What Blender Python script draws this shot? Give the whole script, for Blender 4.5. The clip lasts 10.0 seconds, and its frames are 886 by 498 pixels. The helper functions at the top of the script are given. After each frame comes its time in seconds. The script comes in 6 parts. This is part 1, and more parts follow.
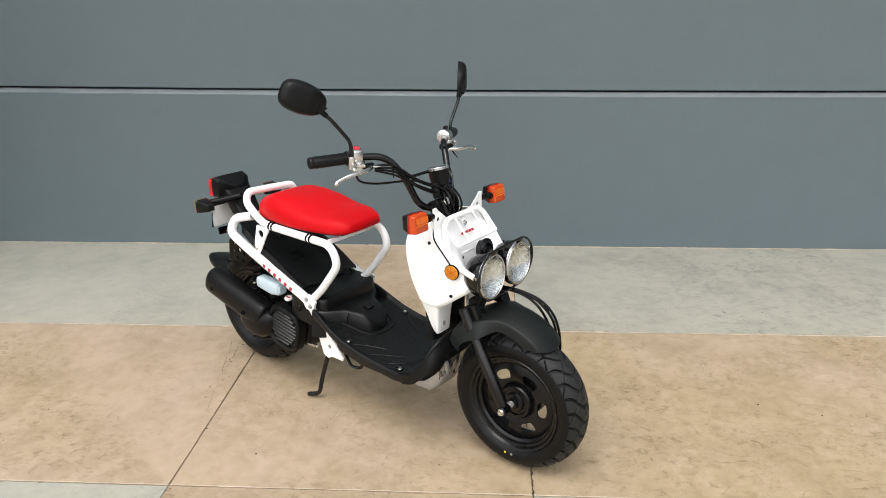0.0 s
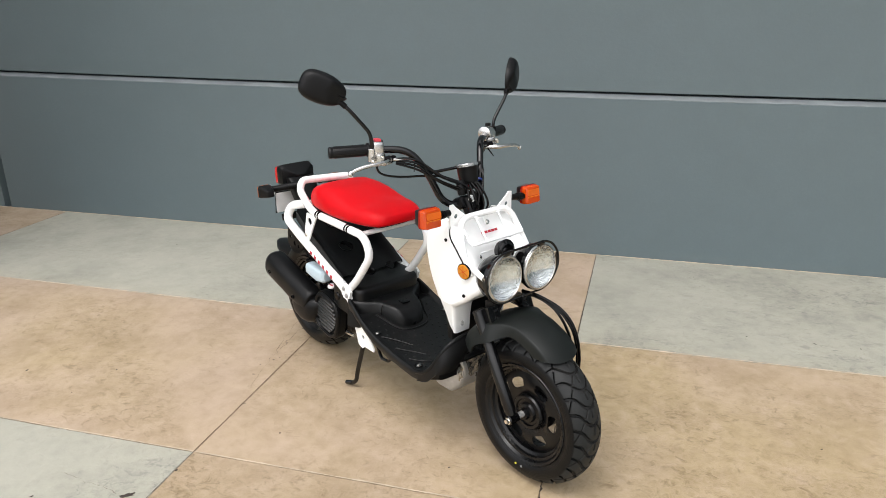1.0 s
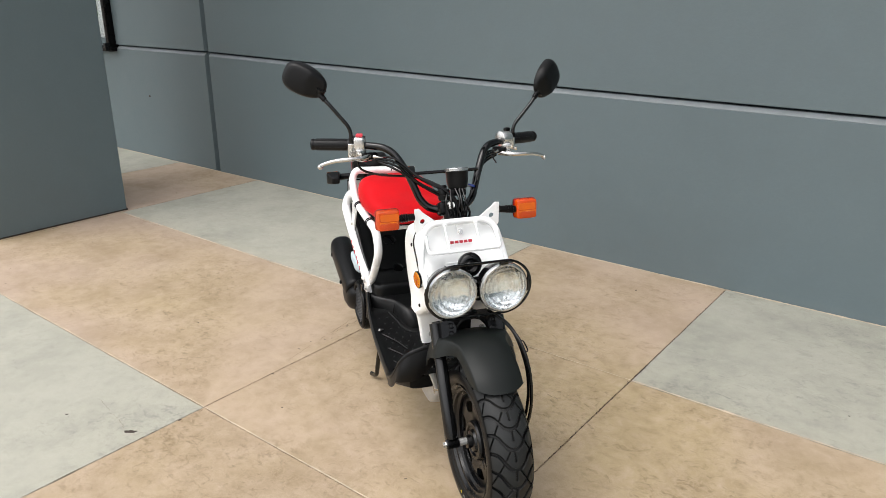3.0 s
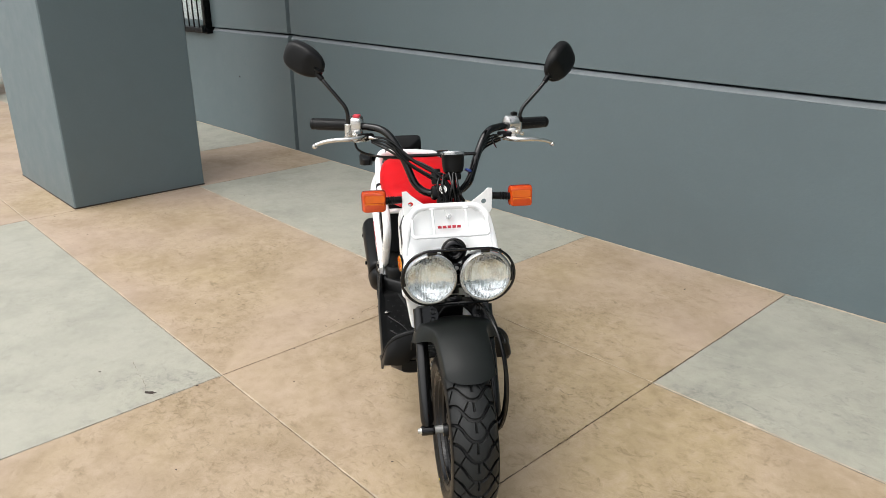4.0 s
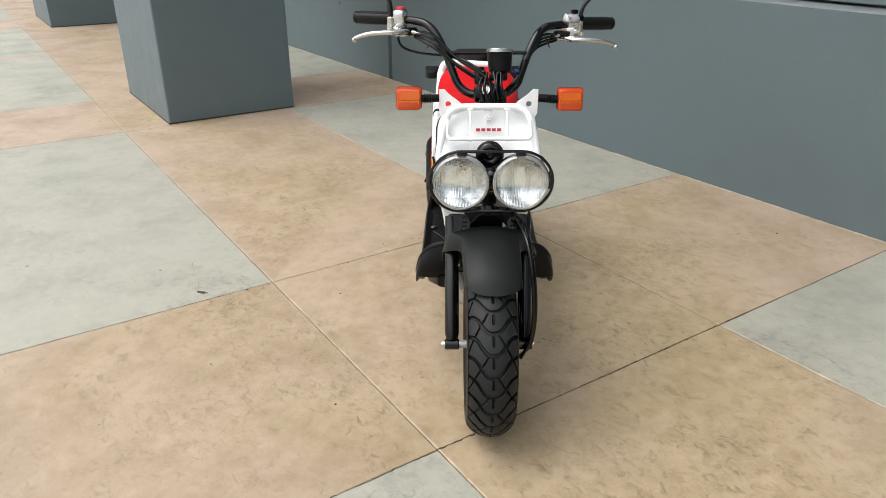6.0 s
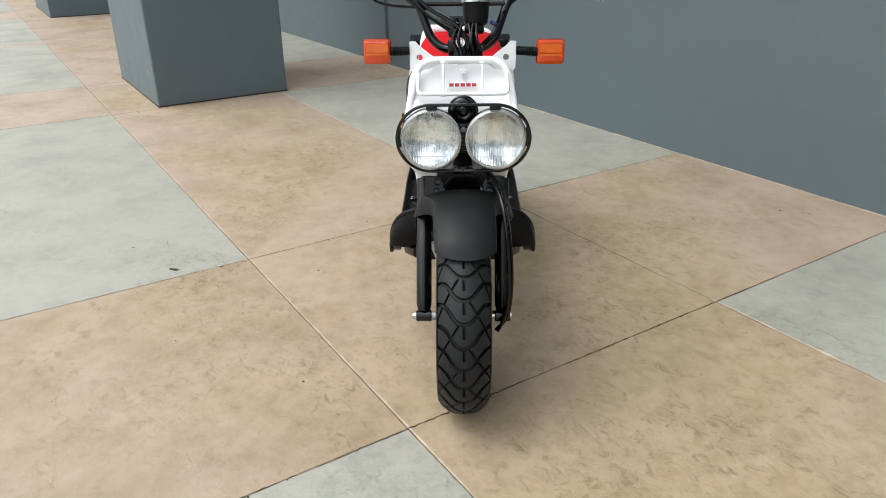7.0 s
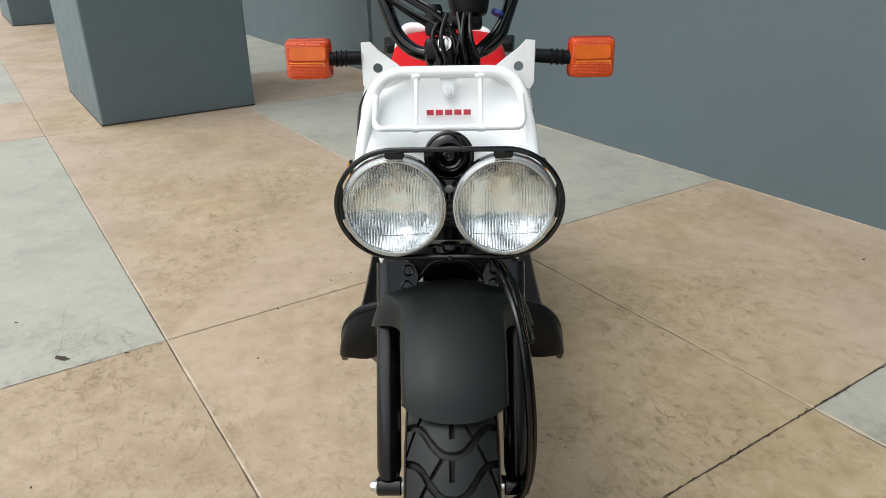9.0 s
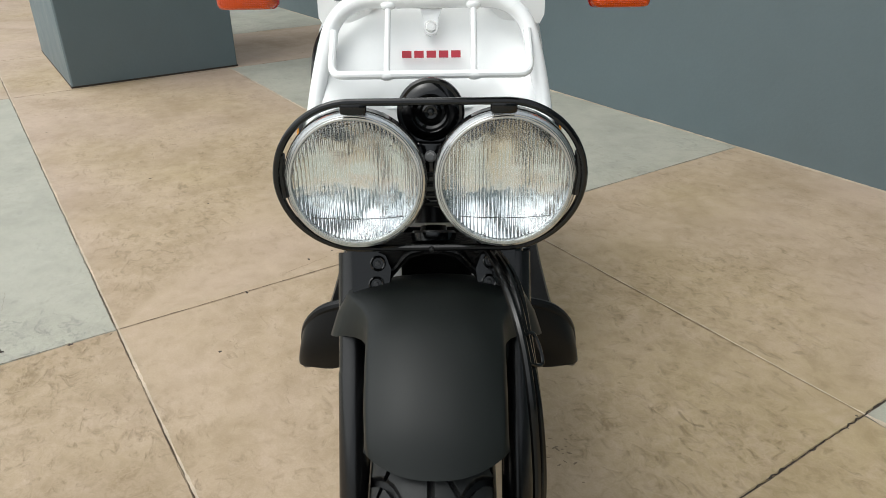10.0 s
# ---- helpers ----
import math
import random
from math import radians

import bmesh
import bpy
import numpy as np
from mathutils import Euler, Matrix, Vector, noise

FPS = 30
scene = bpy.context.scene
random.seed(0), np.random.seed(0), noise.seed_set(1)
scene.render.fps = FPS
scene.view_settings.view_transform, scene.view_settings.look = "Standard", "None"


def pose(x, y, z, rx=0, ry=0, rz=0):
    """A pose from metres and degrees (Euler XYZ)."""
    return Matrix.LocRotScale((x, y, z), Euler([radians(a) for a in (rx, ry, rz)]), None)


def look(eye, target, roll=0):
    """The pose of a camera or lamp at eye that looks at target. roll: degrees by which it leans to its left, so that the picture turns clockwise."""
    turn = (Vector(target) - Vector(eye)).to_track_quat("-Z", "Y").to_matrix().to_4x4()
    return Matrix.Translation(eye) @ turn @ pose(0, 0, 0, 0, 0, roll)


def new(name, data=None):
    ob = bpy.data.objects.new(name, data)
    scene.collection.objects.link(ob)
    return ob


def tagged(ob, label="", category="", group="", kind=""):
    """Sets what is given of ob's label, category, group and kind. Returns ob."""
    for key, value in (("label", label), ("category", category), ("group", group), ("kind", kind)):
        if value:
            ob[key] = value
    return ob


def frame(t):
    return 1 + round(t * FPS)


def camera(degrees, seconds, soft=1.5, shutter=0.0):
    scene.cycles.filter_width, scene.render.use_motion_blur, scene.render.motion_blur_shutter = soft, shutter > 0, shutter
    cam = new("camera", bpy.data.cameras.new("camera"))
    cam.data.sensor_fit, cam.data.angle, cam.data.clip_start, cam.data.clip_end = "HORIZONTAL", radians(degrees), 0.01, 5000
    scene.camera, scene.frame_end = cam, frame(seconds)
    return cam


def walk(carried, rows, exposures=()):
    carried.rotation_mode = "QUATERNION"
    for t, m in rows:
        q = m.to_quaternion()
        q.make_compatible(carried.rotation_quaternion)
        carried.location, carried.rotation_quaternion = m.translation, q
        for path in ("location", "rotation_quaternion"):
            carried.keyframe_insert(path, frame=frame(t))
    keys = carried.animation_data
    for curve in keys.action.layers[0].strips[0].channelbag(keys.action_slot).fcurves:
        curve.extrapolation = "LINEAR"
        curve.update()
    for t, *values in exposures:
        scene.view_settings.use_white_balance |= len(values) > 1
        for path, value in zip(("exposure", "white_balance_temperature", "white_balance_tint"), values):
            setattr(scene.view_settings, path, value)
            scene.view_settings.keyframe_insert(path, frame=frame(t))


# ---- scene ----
cam = camera(63.4, 10.0, soft=0.55)
PATH = [
    (0, (1.01, -1.877, 1.495), (0.898, 0.003, 0.821), -0.6),
    (0.5, (1.185, -1.831, 1.475), (0.785, 0.012, 0.809), -0.8),
    (1, (1.405, -1.775, 1.459), (0.885, 0.04, 0.798), -0.6),
    (1.5, (1.61, -1.667, 1.47), (0.991, 0.113, 0.8), -0.2),
    (2, (1.802, -1.591, 1.453), (0.95, 0.093, 0.792), -0.3),
    (2.5, (1.972, -1.466, 1.454), (0.944, 0.114, 0.786), -0.3),
    (2.7, (2.037, -1.397, 1.455), (0.959, 0.15, 0.788), -0.1),
    (3.8, (2.344, -1.068, 1.433), (1.0, 0.244, 0.744), -0.2),
    (4, (2.372, -1.034, 1.434), (1.001, 0.243, 0.733), -0.2),
    (4.5, (2.405, -0.907, 1.43), (0.964, 0.28, 0.713), -0.2),
    (5, (2.418, -0.816, 1.41), (0.91, 0.282, 0.688), -0.1),
    (5.5, (2.429, -0.806, 1.349), (0.917, 0.236, 0.556), -0.1),
    (6, (2.444, -0.822, 1.274), (0.926, 0.183, 0.445), -0.2),
    (6.2, (2.448, -0.818, 1.209), (0.925, 0.185, 0.387), -0.1),
    (7.3, (2.39, -0.644, 1.142), (0.86, 0.334, 0.304), -0.7),
    (7.5, (2.348, -0.617, 1.141), (0.821, 0.367, 0.306), -0.7),
    (8, (2.189, -0.525, 1.12), (0.663, 0.465, 0.29), -0.5),
    (8.5, (1.967, -0.382, 1.077), (0.437, 0.607, 0.25), -0.7),
    (9, (1.854, -0.287, 1.027), (0.322, 0.706, 0.211), -1.0),
    (9.5, (1.764, -0.202, 0.968), (0.247, 0.788, 0.119), -0.9),
    (10, (1.661, -0.136, 0.941), (0.161, 0.837, 0.044), -0.9),
]
EXPOSURES = [(0, 0.85, 6500, 11), (2.5, 0.86, 6500, 11), (5, 0.78, 6500, 9), (6.2, 0.76, 6450, 9), (7.4, 0.72, 6150, 8), (9, 0.67, 6250, 7), (10, 0.60, 6350, 6)]
walk(cam, [(t, look(eye, target, roll)) for t, eye, target, roll in PATH], EXPOSURES)

# ---- world, sun, exposure ----
world = bpy.data.worlds.new("overcast_sky")
scene.world = world
world.use_nodes = True
wn, wl = world.node_tree.nodes, world.node_tree.links
sky = wn.new("ShaderNodeTexSky")
sky.sky_type = "NISHITA"
sky.sun_disc = False
sky.sun_elevation, sky.sun_rotation = radians(65), radians(198)
sky.dust_density, sky.air_density = 4.0, 1.0
grey = wn.new("ShaderNodeHueSaturation")
grey.inputs["Saturation"].default_value = 0.22
wl.new(sky.outputs[0], grey.inputs["Color"])
wl.new(grey.outputs[0], wn["Background"].inputs["Color"])
wn["Background"].inputs["Strength"].default_value = 0.15
sun = new("sun", bpy.data.lights.new("sun", "SUN"))
sun.data.energy, sun.data.angle, sun.data.color = 0.75, radians(100), (1.0, 0.97, 0.92)
sun.matrix_world = look((-2.0, -8.5, 12.5), (0, 0, 0))


# ---- materials ----
def nodes_of(name):
    m = bpy.data.materials.new(name)
    m.use_nodes = True
    nt = m.node_tree
    return m, nt, nt.nodes["Principled BSDF"]


def noise_node(nt, scale, detail=4.0, rough=0.6, kind="Object"):
    tex = nt.nodes.new("ShaderNodeTexNoise")
    tex.inputs["Scale"].default_value = scale
    tex.inputs["Detail"].default_value = detail
    tex.inputs["Roughness"].default_value = rough
    if kind == "Object":
        co = nt.nodes.new("ShaderNodeTexCoord")
        nt.links.new(co.outputs["Object"], tex.inputs["Vector"])
    else:
        geo = nt.nodes.new("ShaderNodeNewGeometry")
        nt.links.new(geo.outputs["Position"], tex.inputs["Vector"])
    return tex


def ramp(nt, source, lo, hi, a, b):
    r = nt.nodes.new("ShaderNodeMapRange")
    r.inputs["From Min"].default_value, r.inputs["From Max"].default_value = lo, hi
    r.inputs["To Min"].default_value, r.inputs["To Max"].default_value = a, b
    nt.links.new(source, r.inputs["Value"])
    return r.outputs["Result"]


def blend(nt, fac, a, b, mode="MIX"):
    mx = nt.nodes.new("ShaderNodeMix")
    mx.data_type, mx.blend_type = "RGBA", mode
    for key, val in ((0, fac), (6, a), (7, b)):
        if isinstance(val, (int, float)):
            mx.inputs[key].default_value = val
        elif isinstance(val, tuple):
            mx.inputs[key].default_value = (*val, 1)
        else:
            nt.links.new(val, mx.inputs[key])
    return mx.outputs[2]


def bump(nt, shader, height, strength, distance):
    b = nt.nodes.new("ShaderNodeBump")
    b.inputs["Strength"].default_value, b.inputs["Distance"].default_value = strength, distance
    nt.links.new(height, b.inputs["Height"])
    nt.links.new(b.outputs[0], shader.inputs["Normal"])


def surface(name, color, rough, metal=0.0, vary=0.12, grain=250.0, relief=0.0, depth=0.0005, coat=0.0, spec=0.5):
    """A painted, moulded or metal surface: broad unevenness, fine grain, slight relief."""
    m, nt, sh = nodes_of(name)
    broad, fine = noise_node(nt, 7.0), noise_node(nt, grain, 2.0)
    dark = tuple(c * (1 - vary) for c in color)
    lite = tuple(min(1, c * (1 + vary)) for c in color)
    c1 = blend(nt, ramp(nt, broad.outputs["Fac"], 0.3, 0.7, 0, 1), dark, lite)
    c2 = blend(nt, ramp(nt, fine.outputs["Fac"], 0.35, 0.65, 0, 0.35), c1, dark)
    nt.links.new(c2, sh.inputs["Base Color"])
    nt.links.new(ramp(nt, broad.outputs["Fac"], 0.3, 0.7, rough * 0.85, min(1, rough * 1.15)), sh.inputs["Roughness"])
    sh.inputs["Metallic"].default_value = metal
    sh.inputs["Coat Weight"].default_value = coat
    sh.inputs["Specular IOR Level"].default_value = spec
    if relief:
        bump(nt, sh, fine.outputs["Fac"], relief, depth)
    return m


def slab_material(name, clean, warm, dirt):
    """Stained concrete: broad tint clouds, soft mottling, patches of shallow dents and strokes, sparse specks."""
    m, nt, sh = nodes_of(name)
    info = nt.nodes.new("ShaderNodeObjectInfo")
    geo = nt.nodes.new("ShaderNodeNewGeometry")
    sep = nt.nodes.new("ShaderNodeSeparateXYZ")
    nt.links.new(geo.outputs["Position"], sep.inputs[0])

    def maths(op, a, b):
        n = nt.nodes.new("ShaderNodeMath")
        n.operation = op
        for k, v in ((0, a), (1, b)):
            if isinstance(v, (int, float)):
                n.inputs[k].default_value = v
            else:
                nt.links.new(v, n.inputs[k])
        return n.outputs[0]

    def stretched(turn, sx, sy, detail, distortion):
        mp = nt.nodes.new("ShaderNodeMapping")
        mp.inputs["Rotation"].default_value, mp.inputs["Scale"].default_value = (0, 0, turn), (sx, sy, 1.0)
        nt.links.new(geo.outputs["Position"], mp.inputs["Vector"])
        n = nt.nodes.new("ShaderNodeTexNoise")
        n.inputs["Scale"].default_value, n.inputs["Detail"].default_value = 1.0, detail
        n.inputs["Distortion"].default_value = distortion
        nt.links.new(mp.outputs[0], n.inputs["Vector"])
        return n.outputs["Fac"]

    cloud = noise_node(nt, 0.8, 3.0, 0.5, "World").outputs["Fac"]
    blot = noise_node(nt, 2.6, 4.0, 0.55, "World").outputs["Fac"]
    patch = noise_node(nt, 2.1, 3.0, 0.55, "World").outputs["Fac"]
    other = noise_node(nt, 3.7, 2.0, 0.5, "World").outputs["Fac"]
    mottle = noise_node(nt, 17.0, 3.0, 0.5, "World").outputs["Fac"]
    grit = noise_node(nt, 260.0, 3.0, 0.65, "World").outputs["Fac"]
    # warmer and more marked towards +x and +y, less so again by the wall
    place_shift = maths("ADD", ramp(nt, sep.outputs["X"], -1.1, 0.6, -0.14, 0.06), ramp(nt, sep.outputs["Y"], -0.5, 0.15, -0.15, 0.06))
    place_shift = maths("ADD", place_shift, ramp(nt, sep.outputs["Y"], 0.9, 1.6, 0.0, -0.12))
    # random cloud plus the shift by position
    worn = maths("ADD", cloud, place_shift)
    mark_share = ramp(nt, worn, 0.36, 0.62, 0.30, 1.0)
    c = blend(nt, ramp(nt, worn, 0.36, 0.64, 0, 1), clean, warm)
    c = blend(nt, ramp(nt, blot, 0.44, 0.74, 0, 0.40), c, dirt)
    c = blend(nt, maths("MULTIPLY", ramp(nt, mottle, 0.50, 0.72, 0, 0.30), mark_share), c, dirt)
    smudge = noise_node(nt, 11.0, 7.0, 0.66, "World")
    smudge.inputs["Distortion"].default_value = 0.8
    c = blend(nt, maths("MULTIPLY", ramp(nt, smudge.outputs["Fac"], 0.50, 0.66, 0, 0.32), mark_share), c, dirt)
    c = blend(nt, ramp(nt, smudge.outputs["Fac"], 0.46, 0.30, 0, 0.35), c, tuple(min(1, v * 1.12) for v in clean))
    c = blend(nt, ramp(nt, mottle, 0.44, 0.28, 0, 0.25), c, tuple(min(1, v * 1.14) for v in clean))

    def marks(shape, where, dark, pale):
        """Shallow dents: a dirty floor and a paler lip, relief shading put into colour."""
        deep = maths("MULTIPLY", ramp(nt, shape, 0.560, 0.700, 0, 1), where)
        lip = maths("MULTIPLY", maths("MULTIPLY", ramp(nt, shape, 0.440, 0.500, 0, 1), ramp(nt, shape, 0.500, 0.560, 1, 0)), where)
        nonlocal c
        c = blend(nt, maths("MULTIPLY", deep, dark), c, tuple(v * 0.72 for v in dirt))
        c = blend(nt, maths("MULTIPLY", lip, pale), c, tuple(min(1, v * 1.18) for v in clean))
        return deep

    pits = noise_node(nt, 30.0, 6.0, 0.62, "World")
    pits.inputs["Distortion"].default_value = 0.9
    here = maths("MULTIPLY", ramp(nt, patch, 0.47, 0.62, 0, 1), mark_share)
    there = maths("MULTIPLY", ramp(nt, other, 0.48, 0.62, 0, 1), mark_share)
    dent = marks(pits.outputs["Fac"], maths("MULTIPLY", ramp(nt, patch, 0.38, 0.56, 0.15, 1), mark_share), 0.55, 0.26)
    dent = maths("ADD", dent, marks(stretched(0.25, 19.0, 36.0, 6.0, 0.9), there, 0.52, 0.14))
    dent = maths("ADD", dent, marks(stretched(1.25, 19.0, 32.0, 6.0, 0.9), here, 0.42, 0.12))
    specks = nt.nodes.new("ShaderNodeTexVoronoi")
    specks.inputs["Scale"].default_value = 3.2
    nt.links.new(geo.outputs["Position"], specks.inputs["Vector"])
    sp = nt.nodes.new("ShaderNodeSeparateColor")
    nt.links.new(specks.outputs["Color"], sp.inputs[0])
    near = maths("ADD", specks.outputs["Distance"], ramp(nt, mottle, 0.3, 0.7, -0.010, 0.010))
    dot = maths("MULTIPLY", ramp(nt, near, 0.012, 0.020, 0.8, 0.0), ramp(nt, sp.outputs[0], 0.55, 0.60, 0, 1))
    c = blend(nt, dot, c, tuple(v * 0.30 for v in dirt))
    c = blend(nt, ramp(nt, grit, 0.35, 0.65, 0.0, 0.16), c, dirt)
    tint = nt.nodes.new("ShaderNodeHueSaturation")
    nt.links.new(ramp(nt, info.outputs["Random"], 0, 1, 0.96, 1.04), tint.inputs["Value"])
    nt.links.new(c, tint.inputs["Color"])
    nt.links.new(tint.outputs[0], sh.inputs["Base Color"])
    nt.links.new(ramp(nt, blot, 0.3, 0.7, 0.48, 0.72), sh.inputs["Roughness"])
    sh.inputs["Specular IOR Level"].default_value = 0.35
    # trowelled surface: soft swells, dents with edges
    swell = noise_node(nt, 11.0, 3.0, 0.5, "World").outputs["Fac"]
    height = maths("SUBTRACT", maths("ADD", swell, maths("MULTIPLY", mottle, 0.5)), maths("MULTIPLY", dent, 0.40))
    bump(nt, sh, height, 0.5, 0.0055)
    return m


PINK = slab_material("pink_concrete", (0.456, 0.353, 0.272), (0.396, 0.307, 0.182), (0.196, 0.139, 0.070))
GREEN = slab_material("grey_green_concrete", (0.402, 0.393, 0.326), (0.396, 0.382, 0.312), (0.170, 0.175, 0.155))
JOINT = surface("joint_sand", (0.13, 0.105, 0.08), 0.9, relief=0.3)
SCUFFED = surface("scuffed_concrete", (0.21, 0.155, 0.098), 0.8, vary=0.3, grain=90)
HAIRLINE = surface("brown_hairline", (0.15, 0.108, 0.072), 0.95, vary=0.3, grain=90)
CRACK = surface("black_dirt", (0.045, 0.033, 0.024), 0.95, vary=0.35, grain=90, relief=0.3)
GROUT = surface("pale_grout", (0.53, 0.44, 0.335), 0.9, vary=0.35, grain=120, relief=0.3)
GROUND = surface("far_concrete", (0.38, 0.36, 0.32), 0.85, vary=0.2, grain=60, relief=0.2)
STUCCO = surface("grey_blue_stucco", (0.116, 0.153, 0.164), 0.55, vary=0.05, grain=70, relief=0.22, depth=0.003)
BLACK_PLASTIC = surface("black_moulded_plastic", (0.0042, 0.0044, 0.0047), 0.38, vary=0.25, grain=900, relief=0.14, depth=0.0003, spec=0.20)
BLACK_PAINT = surface("black_gloss_paint", (0.0018, 0.0018, 0.002), 0.10, vary=0.2, spec=0.45)
BLACK_SATIN = surface("black_satin_steel", (0.0025, 0.0025, 0.0028), 0.27, vary=0.2, spec=0.16)
CAST_BLACK = surface("rough_cast_black", (0.0030, 0.0030, 0.0033), 0.30, vary=0.3, grain=260, relief=0.7, depth=0.0016, spec=0.30)
CLAMP_BLACK = surface("black_enamel_casting", (0.0030, 0.0031, 0.0033), 0.16, vary=0.3, grain=200, relief=0.3, depth=0.0008, spec=0.38)
FORK_BLACK = surface("black_fork_enamel", (0.0030, 0.0030, 0.0032), 0.24, vary=0.2, spec=0.40)
RIM_BLACK = surface("black_satin_rim", (0.0035, 0.0035, 0.0038), 0.28, vary=0.2, spec=0.32)
GRIP_RUBBER = surface("grip_rubber", (0.0045, 0.0045, 0.005), 0.42, vary=0.3, grain=400, relief=0.2, spec=0.25)


def tyre_rubber(name, cx, cz, R):
    """Black rubber: dusty where the tread meets the road, dark and finely ringed on the sidewall."""
    m, nt, sh = nodes_of(name)
    co = nt.nodes.new("ShaderNodeTexCoord")
    sep = nt.nodes.new("ShaderNodeSeparateXYZ")
    nt.links.new(co.outputs["Object"], sep.inputs[0])

    def maths(op, a, b=0.0):
        n = nt.nodes.new("ShaderNodeMath")
        n.operation = op
        for k, v in ((0, a), (1, b)):
            if isinstance(v, (int, float)):
                n.inputs[k].default_value = v
            else:
                nt.links.new(v, n.inputs[k])
        return n.outputs[0]

    dx, dz = maths("SUBTRACT", sep.outputs["X"], cx), maths("SUBTRACT", sep.outputs["Z"], cz)
    rad = maths("SQRT", maths("ADD", maths("MULTIPLY", dx, dx), maths("MULTIPLY", dz, dz)))
    broad, fine = noise_node(nt, 16.0), noise_node(nt, 260.0, 3.0)
    dust = maths("MULTIPLY", ramp(nt, rad, R * 0.930, R * 0.965, 0, 1), ramp(nt, broad.outputs["Fac"], 0.3, 0.7, 0.5, 1.0))
    c = blend(nt, dust, (0.0030, 0.0032, 0.0034), (0.026, 0.026, 0.025))
    c = blend(nt, ramp(nt, fine.outputs["Fac"], 0.4, 0.7, 0, 0.4), c, (0.010, 0.010, 0.010))
    nt.links.new(c, sh.inputs["Base Color"])
    nt.links.new(ramp(nt, dust, 0, 1, 0.36, 0.6), sh.inputs["Roughness"])
    sh.inputs["Specular IOR Level"].default_value = 0.2
    rings = maths("MULTIPLY", ramp(nt, rad, R * 0.86, R * 0.84, 0, 1), maths("SINE", maths("MULTIPLY", rad, 1250.0)))
    bump(nt, sh, maths("ADD", maths("MULTIPLY", rings, 0.35), fine.outputs["Fac"]), 0.35, 0.0009)
    return m


TREAD_RUBBER = surface("road_worn_tread", (0.015, 0.016, 0.016), 0.5, vary=0.3, grain=500, relief=0.25, depth=0.0005, spec=0.25)
CABLE = surface("cable_sheath", (0.0018, 0.0018, 0.0018), 0.17, spec=0.28)
FOOT_PLASTIC = surface("scuffed_black_plastic", (0.0050, 0.0053, 0.0055), 0.34, vary=0.35, grain=500, relief=0.35, depth=0.0005, spec=0.26)
FENDER = surface("weathered_black_plastic", (0.0066, 0.0084, 0.0077), 0.47, vary=0.2, grain=900, relief=0.16, depth=0.0003, spec=0.26)
WHITE = surface("white_gloss_paint", (0.88, 0.89, 0.885), 0.26, vary=0.02, coat=0.4)
WHITE_PLASTIC = surface("white_moulded_plastic", (0.88, 0.89, 0.88), 0.34, vary=0.02)
RED_VINYL = surface("red_vinyl", (0.54, 0.002, 0.006), 0.46, vary=0.08, grain=700, relief=0.25, depth=0.0006, spec=0.16)
RED_INK = surface("red_decal", (0.42, 0.018, 0.035), 0.4)
SILVER = surface("cast_aluminium", (0.66, 0.65, 0.63), 0.24, metal=1.0, vary=0.15)
RING = surface("pale_lens_ring", (0.55, 0.56, 0.56), 0.24, metal=0.9, vary=0.1)
FOIL = surface("crumpled_foil", (0.45, 0.45, 0.44), 0.24, metal=0.9, vary=0.3, grain=60, relief=0.5, depth=0.004)
BELLY = surface("bare_aluminium_cover", (0.42, 0.42, 0.41), 0.42, metal=0.5, vary=0.3, grain=40)
ZINC = surface("zinc_bolt", (0.75, 0.74, 0.70), 0.25, metal=1.0)
TANK = surface("pale_blue_tank", (0.46, 0.56, 0.62), 0.4, vary=0.05)
PLATE_WHITE = surface("plain_white_plate", (0.7, 0.7, 0.7), 0.5)
RED_SWITCH = surface("red_switch", (0.6, 0.04, 0.06), 0.4)
BLUE_TIE = surface("blue_tie", (0.012, 0.04, 0.24), 0.4)
YELLOW = surface("yellow_paint_dot", (0.7, 0.6, 0.05), 0.6)
SLAT_RING = surface("grey_paint_ring", (0.22, 0.22, 0.22), 0.6)
SLAT_GREY = surface("dark_grey_grille", (0.014, 0.0145, 0.015), 0.42)


def clear_plastic(name, color, rough, trans, ribs=0.0, axis="Y"):
    m, nt, sh = nodes_of(name)
    fine = noise_node(nt, 30.0)
    nt.links.new(blend(nt, ramp(nt, fine.outputs["Fac"], 0.3, 0.7, 0, 1), color, tuple(c * 0.85 for c in color)), sh.inputs["Base Color"])
    sh.inputs["Roughness"].default_value = rough
    sh.inputs["Transmission Weight"].default_value = trans
    sh.inputs["IOR"].default_value = 1.45
    if ribs:
        co = nt.nodes.new("ShaderNodeTexCoord")
        wv = nt.nodes.new("ShaderNodeTexWave")
        wv.bands_direction = axis
        wv.inputs["Scale"].default_value = ribs
        wv.inputs["Distortion"].default_value = 0.6
        nt.links.new(co.outputs["Object"], wv.inputs["Vector"])
        cross = nt.nodes.new("ShaderNodeTexWave")
        cross.bands_direction = "X" if axis == "Y" else "Y"
        cross.inputs["Scale"].default_value = ribs * 0.8
        nt.links.new(co.outputs["Object"], cross.inputs["Vector"])
        grid = nt.nodes.new("ShaderNodeMath")
        grid.operation = "ADD"
        nt.links.new(wv.outputs["Fac"], grid.inputs[0])
        nt.links.new(cross.outputs["Fac"], grid.inputs[1])
        bump(nt, sh, grid.outputs[0], 0.5, 0.0007)
    return m


